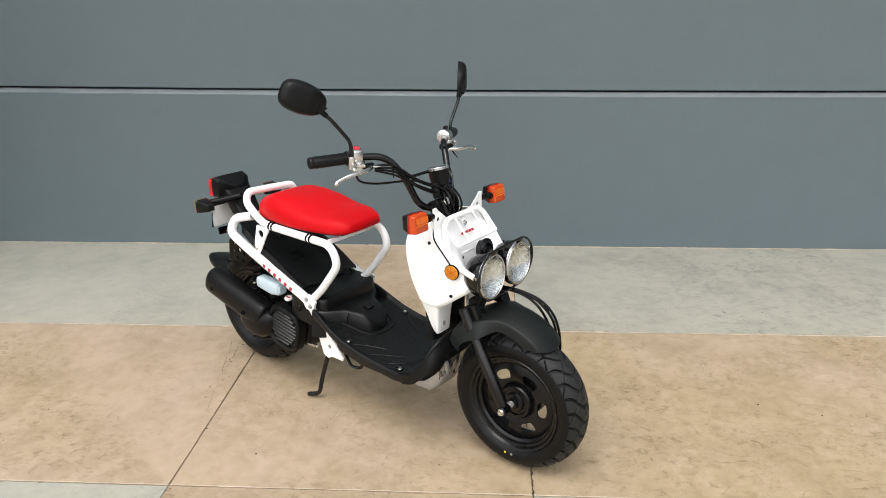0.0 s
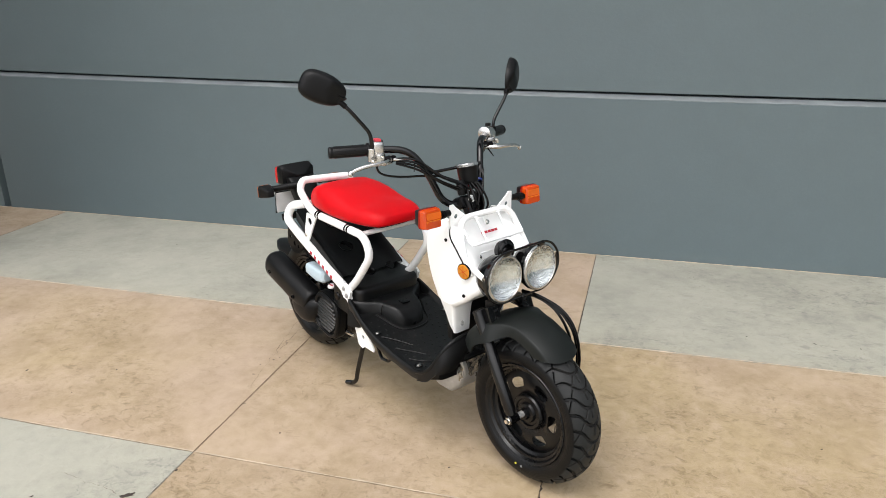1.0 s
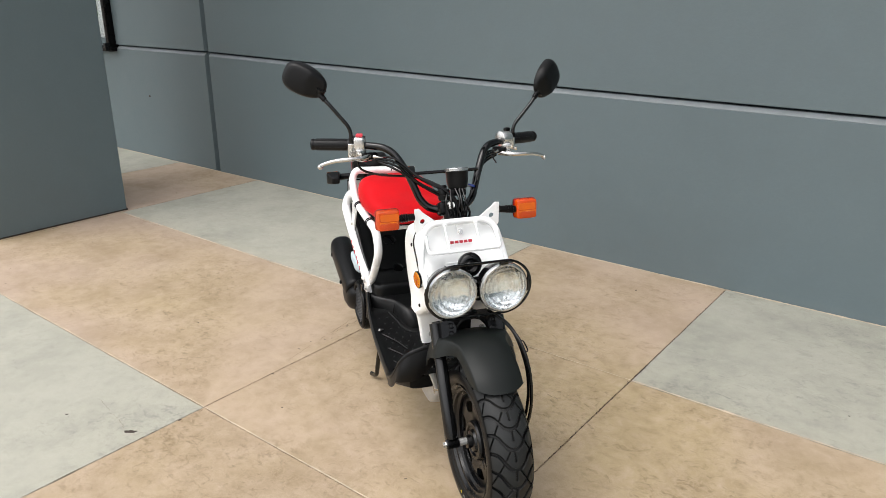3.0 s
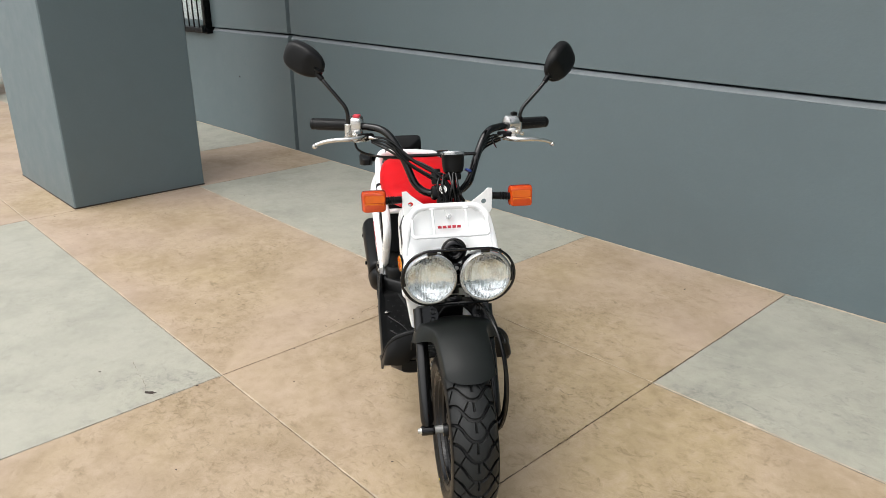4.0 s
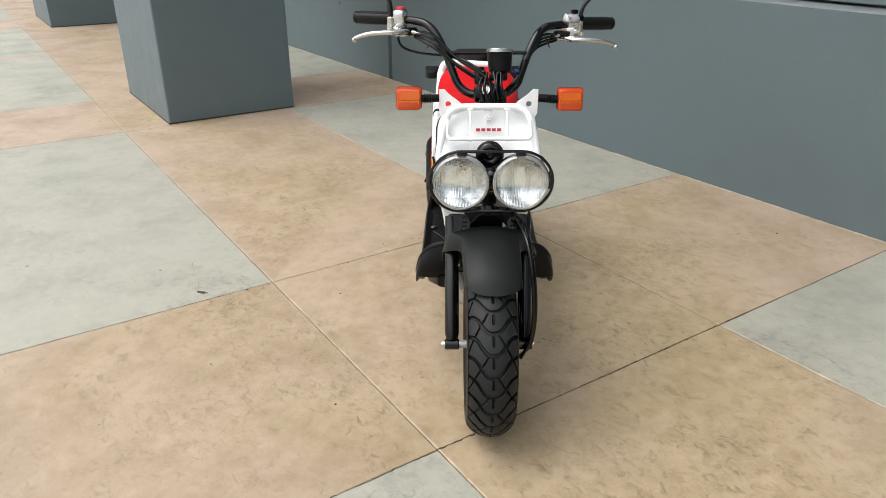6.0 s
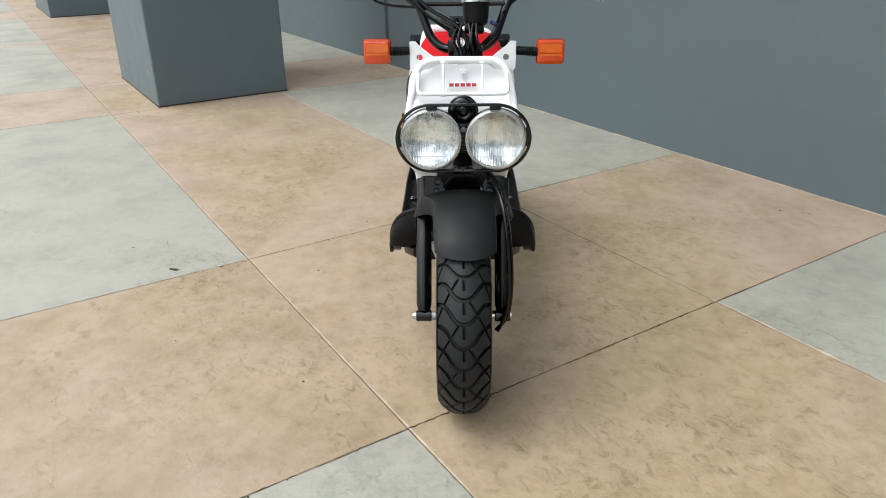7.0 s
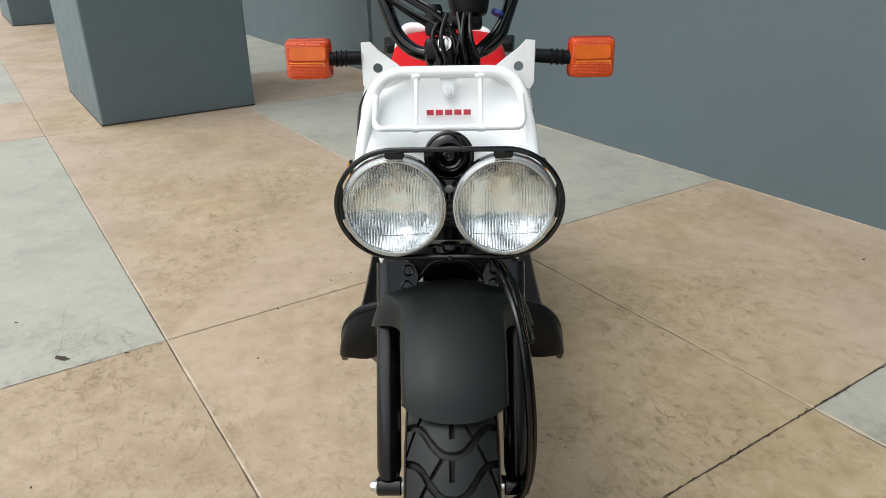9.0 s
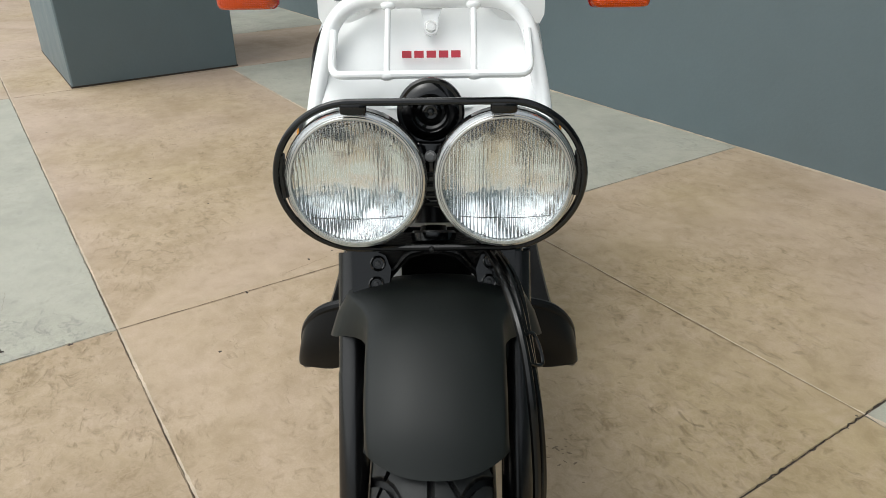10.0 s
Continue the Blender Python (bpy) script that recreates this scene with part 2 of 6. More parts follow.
AMBER = clear_plastic("amber_lens", (0.74, 0.075, 0.001), 0.12, 0.25, 150, "Z")
AMBER_RIM = clear_plastic("deep_amber_edge", (0.34, 0.010, 0.001), 0.14, 0.15)
# lighter ambers that paint a glow and a sky reflection on the lens
AMBER_GLOW = clear_plastic("bright_amber_glow", (1.0, 0.29, 0.008), 0.12, 0.1)
AMBER_SKY = clear_plastic("pale_amber_sky_reflection", (0.86, 0.17, 0.018), 0.12, 0.2)
AMBER_REAR = clear_plastic("amber_rear_lens", (0.85, 0.2, 0.02), 0.2, 0.2)
AMBER_DEEP = clear_plastic("deep_amber_reflector", (0.64, 0.24, 0.010), 0.22, 0.1, 160, "Z")
RED_LENS = clear_plastic("red_lens", (0.7, 0.015, 0.015), 0.15, 0.2)


def silvered_bowl():
    """A silvered bowl seen through upright flutes, broken by small facets."""
    m, nt, sh = nodes_of("headlight_reflector")
    sh.inputs["Base Color"].default_value = (0.93, 0.95, 0.96, 1)
    sh.inputs["Metallic"].default_value, sh.inputs["Roughness"].default_value = 1.0, 0.12
    co = nt.nodes.new("ShaderNodeTexCoord")
    wv = nt.nodes.new("ShaderNodeTexWave")
    wv.bands_direction = "Y"
    wv.inputs["Scale"].default_value, wv.inputs["Distortion"].default_value = 82.0, 0.4
    nt.links.new(co.outputs["Object"], wv.inputs["Vector"])
    stretch = nt.nodes.new("ShaderNodeMapping")
    stretch.inputs["Scale"].default_value = (1.0, 1.0, 0.35)
    nt.links.new(co.outputs["Object"], stretch.inputs["Vector"])
    cells = nt.nodes.new("ShaderNodeTexNoise")
    cells.inputs["Scale"].default_value, cells.inputs["Detail"].default_value = 120.0, 1.0
    nt.links.new(stretch.outputs[0], cells.inputs["Vector"])

    def maths(op, a, b):
        n = nt.nodes.new("ShaderNodeMath")
        n.operation = op
        for k, v in ((0, a), (1, b)):
            if isinstance(v, (int, float)):
                n.inputs[k].default_value = v
            else:
                nt.links.new(v, n.inputs[k])
        return n.outputs[0]

    patch = noise_node(nt, 36.0, 1.0).outputs["Fac"]
    flutes = maths("MULTIPLY", wv.outputs["Fac"], ramp(nt, patch, 0.38, 0.58, 0.35, 1.0))
    bump(nt, sh, maths("ADD", flutes, maths("MULTIPLY", cells.outputs["Fac"], 1.5)), 0.7, 0.0012)
    return m


def fluted_glass():
    """Headlight glass pressed into upright flutes and a few cross steps, with a faint sharp reflection."""
    m = bpy.data.materials.new("headlight_glass")
    m.use_nodes = True
    nt = m.node_tree
    nt.nodes.remove(nt.nodes["Principled BSDF"])
    bend, gloss, mx = (nt.nodes.new(k) for k in ("ShaderNodeBsdfRefraction", "ShaderNodeBsdfGlossy", "ShaderNodeMixShader"))
    bend.inputs["Color"].default_value = (0.97, 0.985, 0.98, 1)
    bend.inputs["IOR"].default_value, bend.inputs["Roughness"].default_value = 1.06, 0.0
    gloss.inputs["Roughness"].default_value = 0.03
    mx.inputs[0].default_value = 0.06
    co = nt.nodes.new("ShaderNodeTexCoord")
    waves = []
    for axis, scale, dist in (("Y", 78.0, 0.25), ("Z", 13.0, 1.6)):
        wv = nt.nodes.new("ShaderNodeTexWave")
        wv.bands_direction = axis
        wv.inputs["Scale"].default_value, wv.inputs["Distortion"].default_value = scale, dist
        nt.links.new(co.outputs["Object"], wv.inputs["Vector"])
        waves.append(wv.outputs["Fac"])

    def maths(op, a, b):
        n = nt.nodes.new("ShaderNodeMath")
        n.operation = op
        for k, v in ((0, a), (1, b)):
            if isinstance(v, (int, float)):
                n.inputs[k].default_value = v
            else:
                nt.links.new(v, n.inputs[k])
        return n.outputs[0]

    patch = noise_node(nt, 34.0, 2.0).outputs["Fac"]
    flutes = maths("MULTIPLY", waves[0], ramp(nt, patch, 0.35, 0.6, 0.35, 1.0))
    steps = maths("MULTIPLY", ramp(nt, waves[1], 0.90, 0.97, 0.0, 1.0), ramp(nt, patch, 0.45, 0.55, 0.0, 0.9))
    prisms = maths("MULTIPLY", noise_node(nt, 150.0, 1.0).outputs["Fac"], 0.28)
    b = nt.nodes.new("ShaderNodeBump")
    b.inputs["Strength"].default_value, b.inputs["Distance"].default_value = 1.0, 0.0034
    nt.links.new(maths("ADD", flutes, maths("ADD", steps, prisms)), b.inputs["Height"])
    nt.links.new(b.outputs[0], bend.inputs["Normal"])
    nt.links.new(bend.outputs[0], mx.inputs[1])
    nt.links.new(gloss.outputs[0], mx.inputs[2])
    nt.links.new(mx.outputs[0], nt.nodes["Material Output"].inputs["Surface"])
    return m


REFLECTOR = silvered_bowl()
GLASS = fluted_glass()
PANE = clear_plastic("window_glass", (0.9, 0.95, 0.95), 0.03, 0.9)
PAPER = surface("white_paper", (0.75, 0.76, 0.76), 0.7)
LEAF_GREEN = surface("green_print", (0.16, 0.35, 0.05), 0.6)
MIRROR = surface("mirror_glass", (0.8, 0.8, 0.8), 0.03, metal=1.0, vary=0.01)


# ---- mesh helpers ----
def put(bm, name, material, parent=None, sharp=35):
    bmesh.ops.recalc_face_normals(bm, faces=bm.faces)
    me = bpy.data.meshes.new(name)
    bm.to_mesh(me)
    bm.free()
    me.materials.append(material)
    me.shade_smooth()
    me.set_sharp_from_angle(angle=radians(sharp))
    ob = new(name, me)
    ob.parent = parent
    return ob


def part(name, bm, material, parent, label="", sharp=35):
    ob = put(bm, name, material, parent, sharp)
    return tagged(ob, label) if label else ob


def spline(pts, n=8, closed=False):
    """Catmull-Rom through the points."""
    p = [Vector(q) for q in pts]
    k, out = len(p), []
    for i in range(k if closed else k - 1):
        if closed:
            a, b, c, d = p[i - 1], p[i], p[(i + 1) % k], p[(i + 2) % k]
        else:
            a, b, c, d = p[max(i - 1, 0)], p[i], p[i + 1], p[min(i + 2, k - 1)]
        for j in range(n):
            t = j / n
            out.append(0.5 * (2 * b + (c - a) * t + (2 * a - 5 * b + 4 * c - d) * t * t + (3 * b - a - 3 * c + d) * t ** 3))
    if not closed:
        out.append(p[-1])
    return out


def fillet(pts, rad, seg=6):
    """A polyline with rounded corners."""
    p = [Vector(q) for q in pts]
    out = [p[0]]
    for a, b, c in zip(p, p[1:], p[2:]):
        d1, d2 = (a - b), (c - b)
        r = min(rad, d1.length * 0.48, d2.length * 0.48)
        s, e = b + d1.normalized() * r, b + d2.normalized() * r
        for j in range(seg + 1):
            t = j / seg
            out.append(s * (1 - t) ** 2 + b * 2 * t * (1 - t) + e * t * t)
    out.append(p[-1])
    return out


def skin(bm, rings, cap=True, closed=False):
    """Faces between rings of vertices of equal count."""
    k = len(rings)
    n = len(rings[0])
    for i in range(k if closed else k - 1):
        a, b = rings[i], rings[(i + 1) % k]
        for j in range(n):
            bm.faces.new((a[j], a[(j + 1) % n], b[(j + 1) % n], b[j]))
    if cap and not closed:
        bm.faces.new(rings[0])
        bm.faces.new(rings[-1][::-1])
    return bm


def sweep(pts, r, n=10, closed=False, flat=1.0, bm=None):
    """A tube along the points; r a radius or one for each point."""
    bm = bm or bmesh.new()
    p = [Vector(q) for q in pts]
    k = len(p)
    rings, normal = [], None
    for i in range(k):
        a = p[i - 1] if (closed or i) else p[i]
        b = p[(i + 1) % k] if (closed or i < k - 1) else p[i]
        t = (b - a).normalized()
        if normal is None:
            normal = t.orthogonal().normalized()
            if abs(t.y) < 0.9:
                normal = t.cross(Vector((0, 1, 0))).normalized()
        normal = (normal - t * normal.dot(t)).normalized()
        side = t.cross(normal)
        rad = r[i] if isinstance(r, (list, tuple)) else r
        rings.append([bm.verts.new(p[i] + (normal * math.cos(x) * rad + side * math.sin(x) * rad * flat)) for x in (2 * math.pi * j / n for j in range(n))])
    return skin(bm, rings, closed=closed)


def aim(origin, z_dir, x_hint=(0, 0, 1)):
    """A matrix whose z axis points along z_dir and whose x axis leans to x_hint."""
    z = Vector(z_dir).normalized()
    x = Vector(x_hint)
    x = (x - z * x.dot(z))
    x = x.normalized() if x.length > 1e-4 else z.orthogonal().normalized()
    y = z.cross(x)
    m = Matrix((x, y, z)).transposed().to_4x4()
    m.translation = origin
    return m


def lathe(profile, m, n=32, bm=None, cap=True):
    """Turns (radius, height) pairs round the z axis of m."""
    bm = bm or bmesh.new()
    rings = [[bm.verts.new(m @ Vector((r * math.cos(x), r * math.sin(x), h))) for x in (2 * math.pi * j / n for j in range(n))] for r, h in profile]
    return skin(bm, rings, cap=cap)


def rod(a, b, r, n=12, bm=None, bev=0.0):
    a, b = Vector(a), Vector(b)
    h = (b - a).length
    e = min(bev, r * 0.5, h * 0.4)
    prof = [(r - e, 0), (r, e), (r, h - e), (r - e, h)] if e else [(r, 0), (r, h)]
    return lathe(prof, aim(a, b - a), n, bm)


def box(size, m=None, bev=0.004, seg=2, bm=None, taper=(1, 1)):
    """A bevelled block; taper: scale of its top."""
    bm = bm or bmesh.new()
    m = m or Matrix()
    x, y, z = (s / 2 for s in size)
    vs = [bm.verts.new((sx * x * (taper[0] if sz > 0 else 1), sy * y * (taper[1] if sz > 0 else 1), sz * z)) for sz in (-1, 1) for sx, sy in ((-1, -1), (1, -1), (1, 1), (-1, 1))]
    fs = [bm.faces.new([vs[i] for i in q]) for q in ((3, 2, 1, 0), (4, 5, 6, 7), (0, 1, 5, 4), (1, 2, 6, 5), (2, 3, 7, 6), (3, 0, 4, 7))]
    geom = set(vs)
    if bev:
        edges = list({e for f in fs for e in f.edges})
        res = bmesh.ops.bevel(bm, geom=edges, offset=bev, segments=seg, affect="EDGES", profile=0.5)
        geom = {v for v in vs if v.is_valid} | set(res["verts"])
    for v in geom:
        v.co = m @ v.co
    return bm


def plate(outline, thick, m, bev=0.0, holes=(), bm=None):
    """An extruded outline in the xy plane of m; holes: (x, y, radius)."""
    bm = bm or bmesh.new()
    before = set(bm.verts)
    outer = [bm.verts.new((x, y, -thick / 2)) for x, y in outline]
    edges = [bm.edges.new((outer[i], outer[(i + 1) % len(outer)])) for i in range(len(outer))]
    for hx, hy, hr in holes:
        vs = [bm.verts.new((hx + hr * math.cos(a), hy + hr * math.sin(a), -thick / 2)) for a in (2 * math.pi * j / 14 for j in range(14))]
        edges += [bm.edges.new((vs[i], vs[(i + 1) % 14])) for i in range(14)]
    res = bmesh.ops.triangle_fill(bm, edges=edges, use_beauty=True)
    faces = [g for g in res["geom"] if isinstance(g, bmesh.types.BMFace)]
    for f in faces:
        if f.normal.z < 0:
            f.normal_flip()
    ext = bmesh.ops.extrude_face_region(bm, geom=faces)
    top = [g for g in ext["geom"] if isinstance(g, bmesh.types.BMVert)]
    for v in top:
        v.co.z = thick / 2
    for v in set(bm.verts) - before:
        v.co = m @ v.co
    return bm


def thicken(bm, t):
    """Gives an open surface a thickness along its smoothed normals, with closed edges."""
    bmesh.ops.recalc_face_normals(bm, faces=bm.faces)
    bm.normal_update()
    faces = bm.faces[:]
    rim = [e for e in bm.edges if len(e.link_faces) == 1]
    twin = {v: bm.verts.new(v.co - v.normal * t) for v in bm.verts[:]}
    for f in faces:
        bm.faces.new([twin[v] for v in reversed(f.verts)])
    for e in rim:
        a, b = e.verts
        bm.faces.new((a, b, twin[b], twin[a]))
    return bm


def sheet(rows, thick):
    """A grid of points given a thickness."""
    bm = bmesh.new()
    vs = [[bm.verts.new(p) for p in row] for row in rows]
    for a, b in zip(vs, vs[1:]):
        for j in range(len(a) - 1):
            bm.faces.new((a[j], a[j + 1], b[j + 1], b[j]))
    return thicken(bm, thick)


def ring_loft(sections, n=28, power=2.0, cap=True):
    """Closed superellipse sections: (centre, half axis a, half axis b)."""
    bm = bmesh.new()
    rings = []
    for c, a, b in sections:
        c, a, b = Vector(c), Vector(a), Vector(b)
        ring = []
        for j in range(n):
            x = 2 * math.pi * j / n
            cx, sx = math.cos(x), math.sin(x)
            ring.append(bm.verts.new(c + a * math.copysign(abs(cx) ** (2 / power), cx) + b * math.copysign(abs(sx) ** (2 / power), sx)))
        rings.append(ring)
    return skin(bm, rings, cap=cap)


def lerp(table, x):
    """Linear reading of rows (x, values...)."""
    for a, b in zip(table, table[1:]):
        if x <= b[0]:
            t = max(0.0, (x - a[0]) / (b[0] - a[0]))
            return [p + (q - p) * t for p, q in zip(a[1:], b[1:])]
    return list(table[-1][1:])


def bolt(at, way, r=0.006, h=0.005, bm=None):
    """A hexagon head on a washer."""
    m = aim(at, way)
    bm = lathe([(r * 1.35, 0), (r * 1.35, h * 0.25)], m, 14, bm)
    return lathe([(r, h * 0.25), (r, h * 0.9), (r * 0.85, h)], m, 6, bm)


# ---- pavement, wall, pillars ----
ground_bm = bmesh.new()
gv = [ground_bm.verts.new(p) for p in ((-300, -300, -0.03), (300, -300, -0.03), (300, 300, -0.03), (-300, 300, -0.03))]
ground_bm.faces.new(gv)
ground = tagged(put(ground_bm, "ground", GROUND), "pale concrete ground around the paved walk", "ground", kind="structure")

X_LINES = [-15.3, -12.75, -10.15, -8.95, -6.47, -6.33, -3.77, -2.66, 0.0, 1.175, 3.85, 5.03, 7.7]
Y_LINES = [-6.5, -3.83, -2.66, 0.0, 1.166, 2.36]
PINK_COLUMNS, PINK_ROWS = (2, 4, 6, 8, 10), (1, 3)
bed_bm = box((23.2, 9.0, 0.03), pose(-3.8, -2.1, -0.021), bev=0)
pavement = tagged(put(bed_bm, "pavement", JOINT), "pavement of large pink and grey-green stained concrete slabs", "pavement", kind="structure")


def slab_mesh(sx, sy, seed):
    """A slab with slightly wavering, worn edges."""
    bm = bmesh.new()
    nx, ny = max(2, int(sx / 0.05)), max(2, int(sy / 0.05))
    loop = []
    for i in range(nx):
        loop.append((-sx / 2 + sx * i / nx, -sy / 2))
    for i in range(ny):
        loop.append((sx / 2, -sy / 2 + sy * i / ny))
    for i in range(nx):
        loop.append((sx / 2 - sx * i / nx, sy / 2))
    for i in range(ny):
        loop.append((-sx / 2, sy / 2 - sy * i / ny))
    rings = []
    for inset, z in ((0.0012, -0.02), (0.0012, -0.003), (0.0030, 0.0)):
        ring = []
        for k, (x, y) in enumerate(loop):
            w = 0.0030 * noise.noise(Vector((x * 9 + seed, y * 9, inset * 90))) + 0.0012 * noise.noise(Vector((x * 31 + seed, y * 31, 2)))
            ring.append(bm.verts.new((x - math.copysign(inset + w, x), y - math.copysign(inset + w, y), z)))
        rings.append(ring)
    skin(bm, rings, cap=False)
    bm.faces.new(rings[-1])
    return bm


# grey-blue wall of cast panels with a splayed reveal; the paving rises slightly along it
WALL_Y, REVEAL = 2.366, 0.958


def sag(x):
    """The reveal dips gently along the wall, with the fall of the paving."""
    x = min(4.2, max(-3.2, x))
    return -0.0101 * x + 0.0012 * x * x


# the window's opening through the wall
WIN = (-6.15, -4.66, 1.06, 2.5)


def wall_block(x0, x1, z0, z1, y0, y1, bm):
    return box((x1 - x0, y1 - y0, z1 - z0), pose((x0 + x1) / 2, (y0 + y1) / 2, (z0 + z1) / 2), bev=0, bm=bm)


wall_bm = bmesh.new()
for x0, x1, z0, z1 in ((-22, WIN[0], -0.05, 4.2), (WIN[1], 14, -0.05, 4.2), (WIN[0], WIN[1], -0.05, WIN[2]), (WIN[0], WIN[1], WIN[3], 4.2)):
    wall_block(x0, x1, z0, z1, WALL_Y + 0.07, WALL_Y + 0.35, wall_bm)
wall = tagged(put(wall_bm, "wall_north", STUCCO), "grey-blue painted wall of large cast panels", "wall", kind="structure")


def panel(x0, x1, z0, z1, low, high, left, right, arris=0.0):
    """A wall panel whose edges are splayed back where they meet a reveal."""
    bm = bmesh.new()
    d = 0.07
    front = [(x0 + left, z0 + low), (x1 - right, z0 + low), (x1 - right, z1 - high), (x0 + left, z1 - high)]
    back = [(x0, z0), (x1, z0), (x1, z1), (x0, z1)]
    f = [bm.verts.new((x, WALL_Y - (arris and 0.003), z)) for x, z in front]
    if arris:
        # a narrow worn arris along the top edge
        low_f = [bm.verts.new((x, WALL_Y - 0.003, z1 - high - arris)) for x in (front[1][0], front[0][0])]
        for v in f[2:]:
            v.co.y += arris * 0.9
        bm.faces.new((f[0], f[1], low_f[0], low_f[1]))
        bm.faces.new((low_f[1], low_f[0], f[2], f[3]))
    b = [bm.verts.new((x, WALL_Y + d - 0.002, z)) for x, z in back]
    if not arris:
        bm.faces.new(f)
    for i in range(4):
        ends = {1: (f[1], low_f[0], f[2]), 3: (f[3], low_f[1], f[0])}.get(i) if arris else None
        bm.faces.new((*(ends or (f[i], f[(i + 1) % 4])), b[(i + 1) % 4], b[i]))
    bm.faces.new(b[::-1])
    for k in range(24):
        bmesh.ops.bisect_plane(bm, geom=bm.verts[:] + bm.edges[:] + bm.faces[:], plane_co=(-7 + 0.5 * k, 0, 0), plane_no=(1, 0, 0))
    for v in bm.verts:
        if v.co.z < 3:
            v.co.z += sag(v.co.x) * min(1, max(0, v.co.z) / REVEAL)
    return bm


V1 = -3.2
for x0, x1, l, r in ((-22, V1 - 0.008, 0, 0.022), (V1 + 0.008, 14, 0.022, 0)):
    part("panel", panel(x0, x1, -0.05, REVEAL - 0.001, 0, 0.004, l, r, 0.026), STUCCO, wall, sharp=20)
    if x0 > -20:
        part("panel", panel(x0, x1, REVEAL + 0.009, 4.15, 0.002, 0, l, r), STUCCO, wall, sharp=20)
for x0, x1, z0, z1, lo, r in ((WIN[1], V1 - 0.008, REVEAL + 0.009, 4.15, 0.002, 0.022), (-22, WIN[0], REVEAL + 0.009, 4.15, 0.002, 0), (WIN[0], WIN[1], WIN[3], 4.15, 0, 0)):
    part("panel", panel(x0, x1, z0, z1, lo, 0, 0, r), STUCCO, wall, sharp=20)

# pale strip along the lower panels' chamfer, its catch of light put into colour
LIT_ARRIS = surface("lit_arris_paint", (0.21, 0.235, 0.245), 0.45, vary=0.12, grain=60)
for x0, x1 in ((-22, V1 - 0.03), (V1 + 0.03, 14)):
    rows = [[Vector((x, WALL_Y - 0.0045 + dy, z + sag(x))) for x in (x0 + (x1 - x0) * k / 40 for k in range(41))] for z, dy in ((0.931, 0.0036), (0.941, 0.0126), (0.9535, 0.0235))]
    part("arris_strip", sheet(rows, 0.002), LIT_ARRIS, wall, "pale grey strip painting the lit chamfer")

part("chip", box((0.020, 0.010, 0.016), pose(-4.15, WALL_Y - 0.001, 0.57), 0.001), CRACK, wall, "small dark chip")

# barred display window
window = tagged(new("window_1"), "black barred window with white paper notices behind it", "window", kind="structure")
window.location = ((WIN[0] + WIN[1]) / 2, WALL_Y, 0)
ww, wz0, wz1 = WIN[1] - WIN[0], 0.965, WIN[3]
for name, size, at in (("window_sill", (ww + 0.1, 0.10, 0.05), (0, -0.02, wz0 + 0.01)), ("window_frame", (0.05, 0.10, wz1 - wz0), (ww / 2 + 0.012, -0.02, (wz0 + wz1) / 2 + 0.02)),
                       ("window_frame", (0.05, 0.10, wz1 - wz0), (-ww / 2 - 0.012, -0.02, (wz0 + wz1) / 2 + 0.02)), ("window_frame", (ww + 0.1, 0.10, 0.05), (0, -0.02, wz1 + 0.03))):
    part(name, box(size, pose(*at), 0.004), BLACK_SATIN, window)
for i in range(13):
    part("bar", rod((-ww / 2 + 0.06 + i * (ww - 0.12) / 12, -0.035, wz0 + 0.03), (-ww / 2 + 0.06 + i * (ww - 0.12) / 12, -0.035, wz1 + 0.02), 0.008), BLACK_PAINT, window)
part("pane", box((ww, 0.006, wz1 - wz0 - 0.09), pose(0, 0.04, (wz0 + wz1) / 2 + 0.05), 0), PANE, window).visible_shadow = False
part("notice_board", box((ww - 0.01, 0.012, wz1 - wz0 - 0.1), pose(0, 0.09, (wz0 + wz1) / 2 + 0.05), 0), PAPER, window, "white paper notices")
for i in range(6):
    part("print", box((0.10, 0.002, 0.16), pose(-ww / 2 + 0.15 + i * 0.23, 0.081, wz0 + 0.36 + 0.03 * (i % 2)), 0), LEAF_GREEN, window, "green printed patch")
part("hinge", box((0.03, 0.05, 0.07), pose(ww / 2 + 0.02, -0.085, wz0 + 0.03), 0.004), BLACK_PAINT, window)


def pillar(x0, x1, y0, y1):
    bm = bmesh.new()
    z1 = 4.0
    rings = []
    for z in (-0.05, 0.0, 0.6, 1.4, 2.2, 3.0, z1):
        ring = []
        for cx, cy, sx, sy in ((x0, y0, 1, 1), (x1, y0, -1, 1), (x1, y1, -1, -1), (x0, y1, 1, -1)):
            w = 0.003 * noise.noise(Vector((cx, cy, z * 3)))
            e = 0.008
            pair = [(cx + sx * w, cy + sy * (e + w)), (cx + sx * (e + w), cy + sy * w)]
            ring += [bm.verts.new((x, y, z)) for x, y in (pair if sx * sy > 0 else pair[::-1])]
        rings.append(ring)
    skin(bm, rings)
    ob = put(bm, "pillar", STUCCO)
    # thin dark strip laid over the gap between pillar and paving
    part("base_joint", box((x1 - x0 + 0.004, y1 - y0 + 0.004, 0.012), pose((x0 + x1) / 2, (y0 + y1) / 2, 0.004), 0), CRACK, ob, "dark strip over the gap at the foot")
    return tagged(ob, "square grey-blue stuccoed pillar standing on the paving", "pillar", group="pillars of the walk")


pillar(-3.94, -2.69, 0.302, 1.225)
pillar(-10.55, -8.83, 0.33, 1.19)

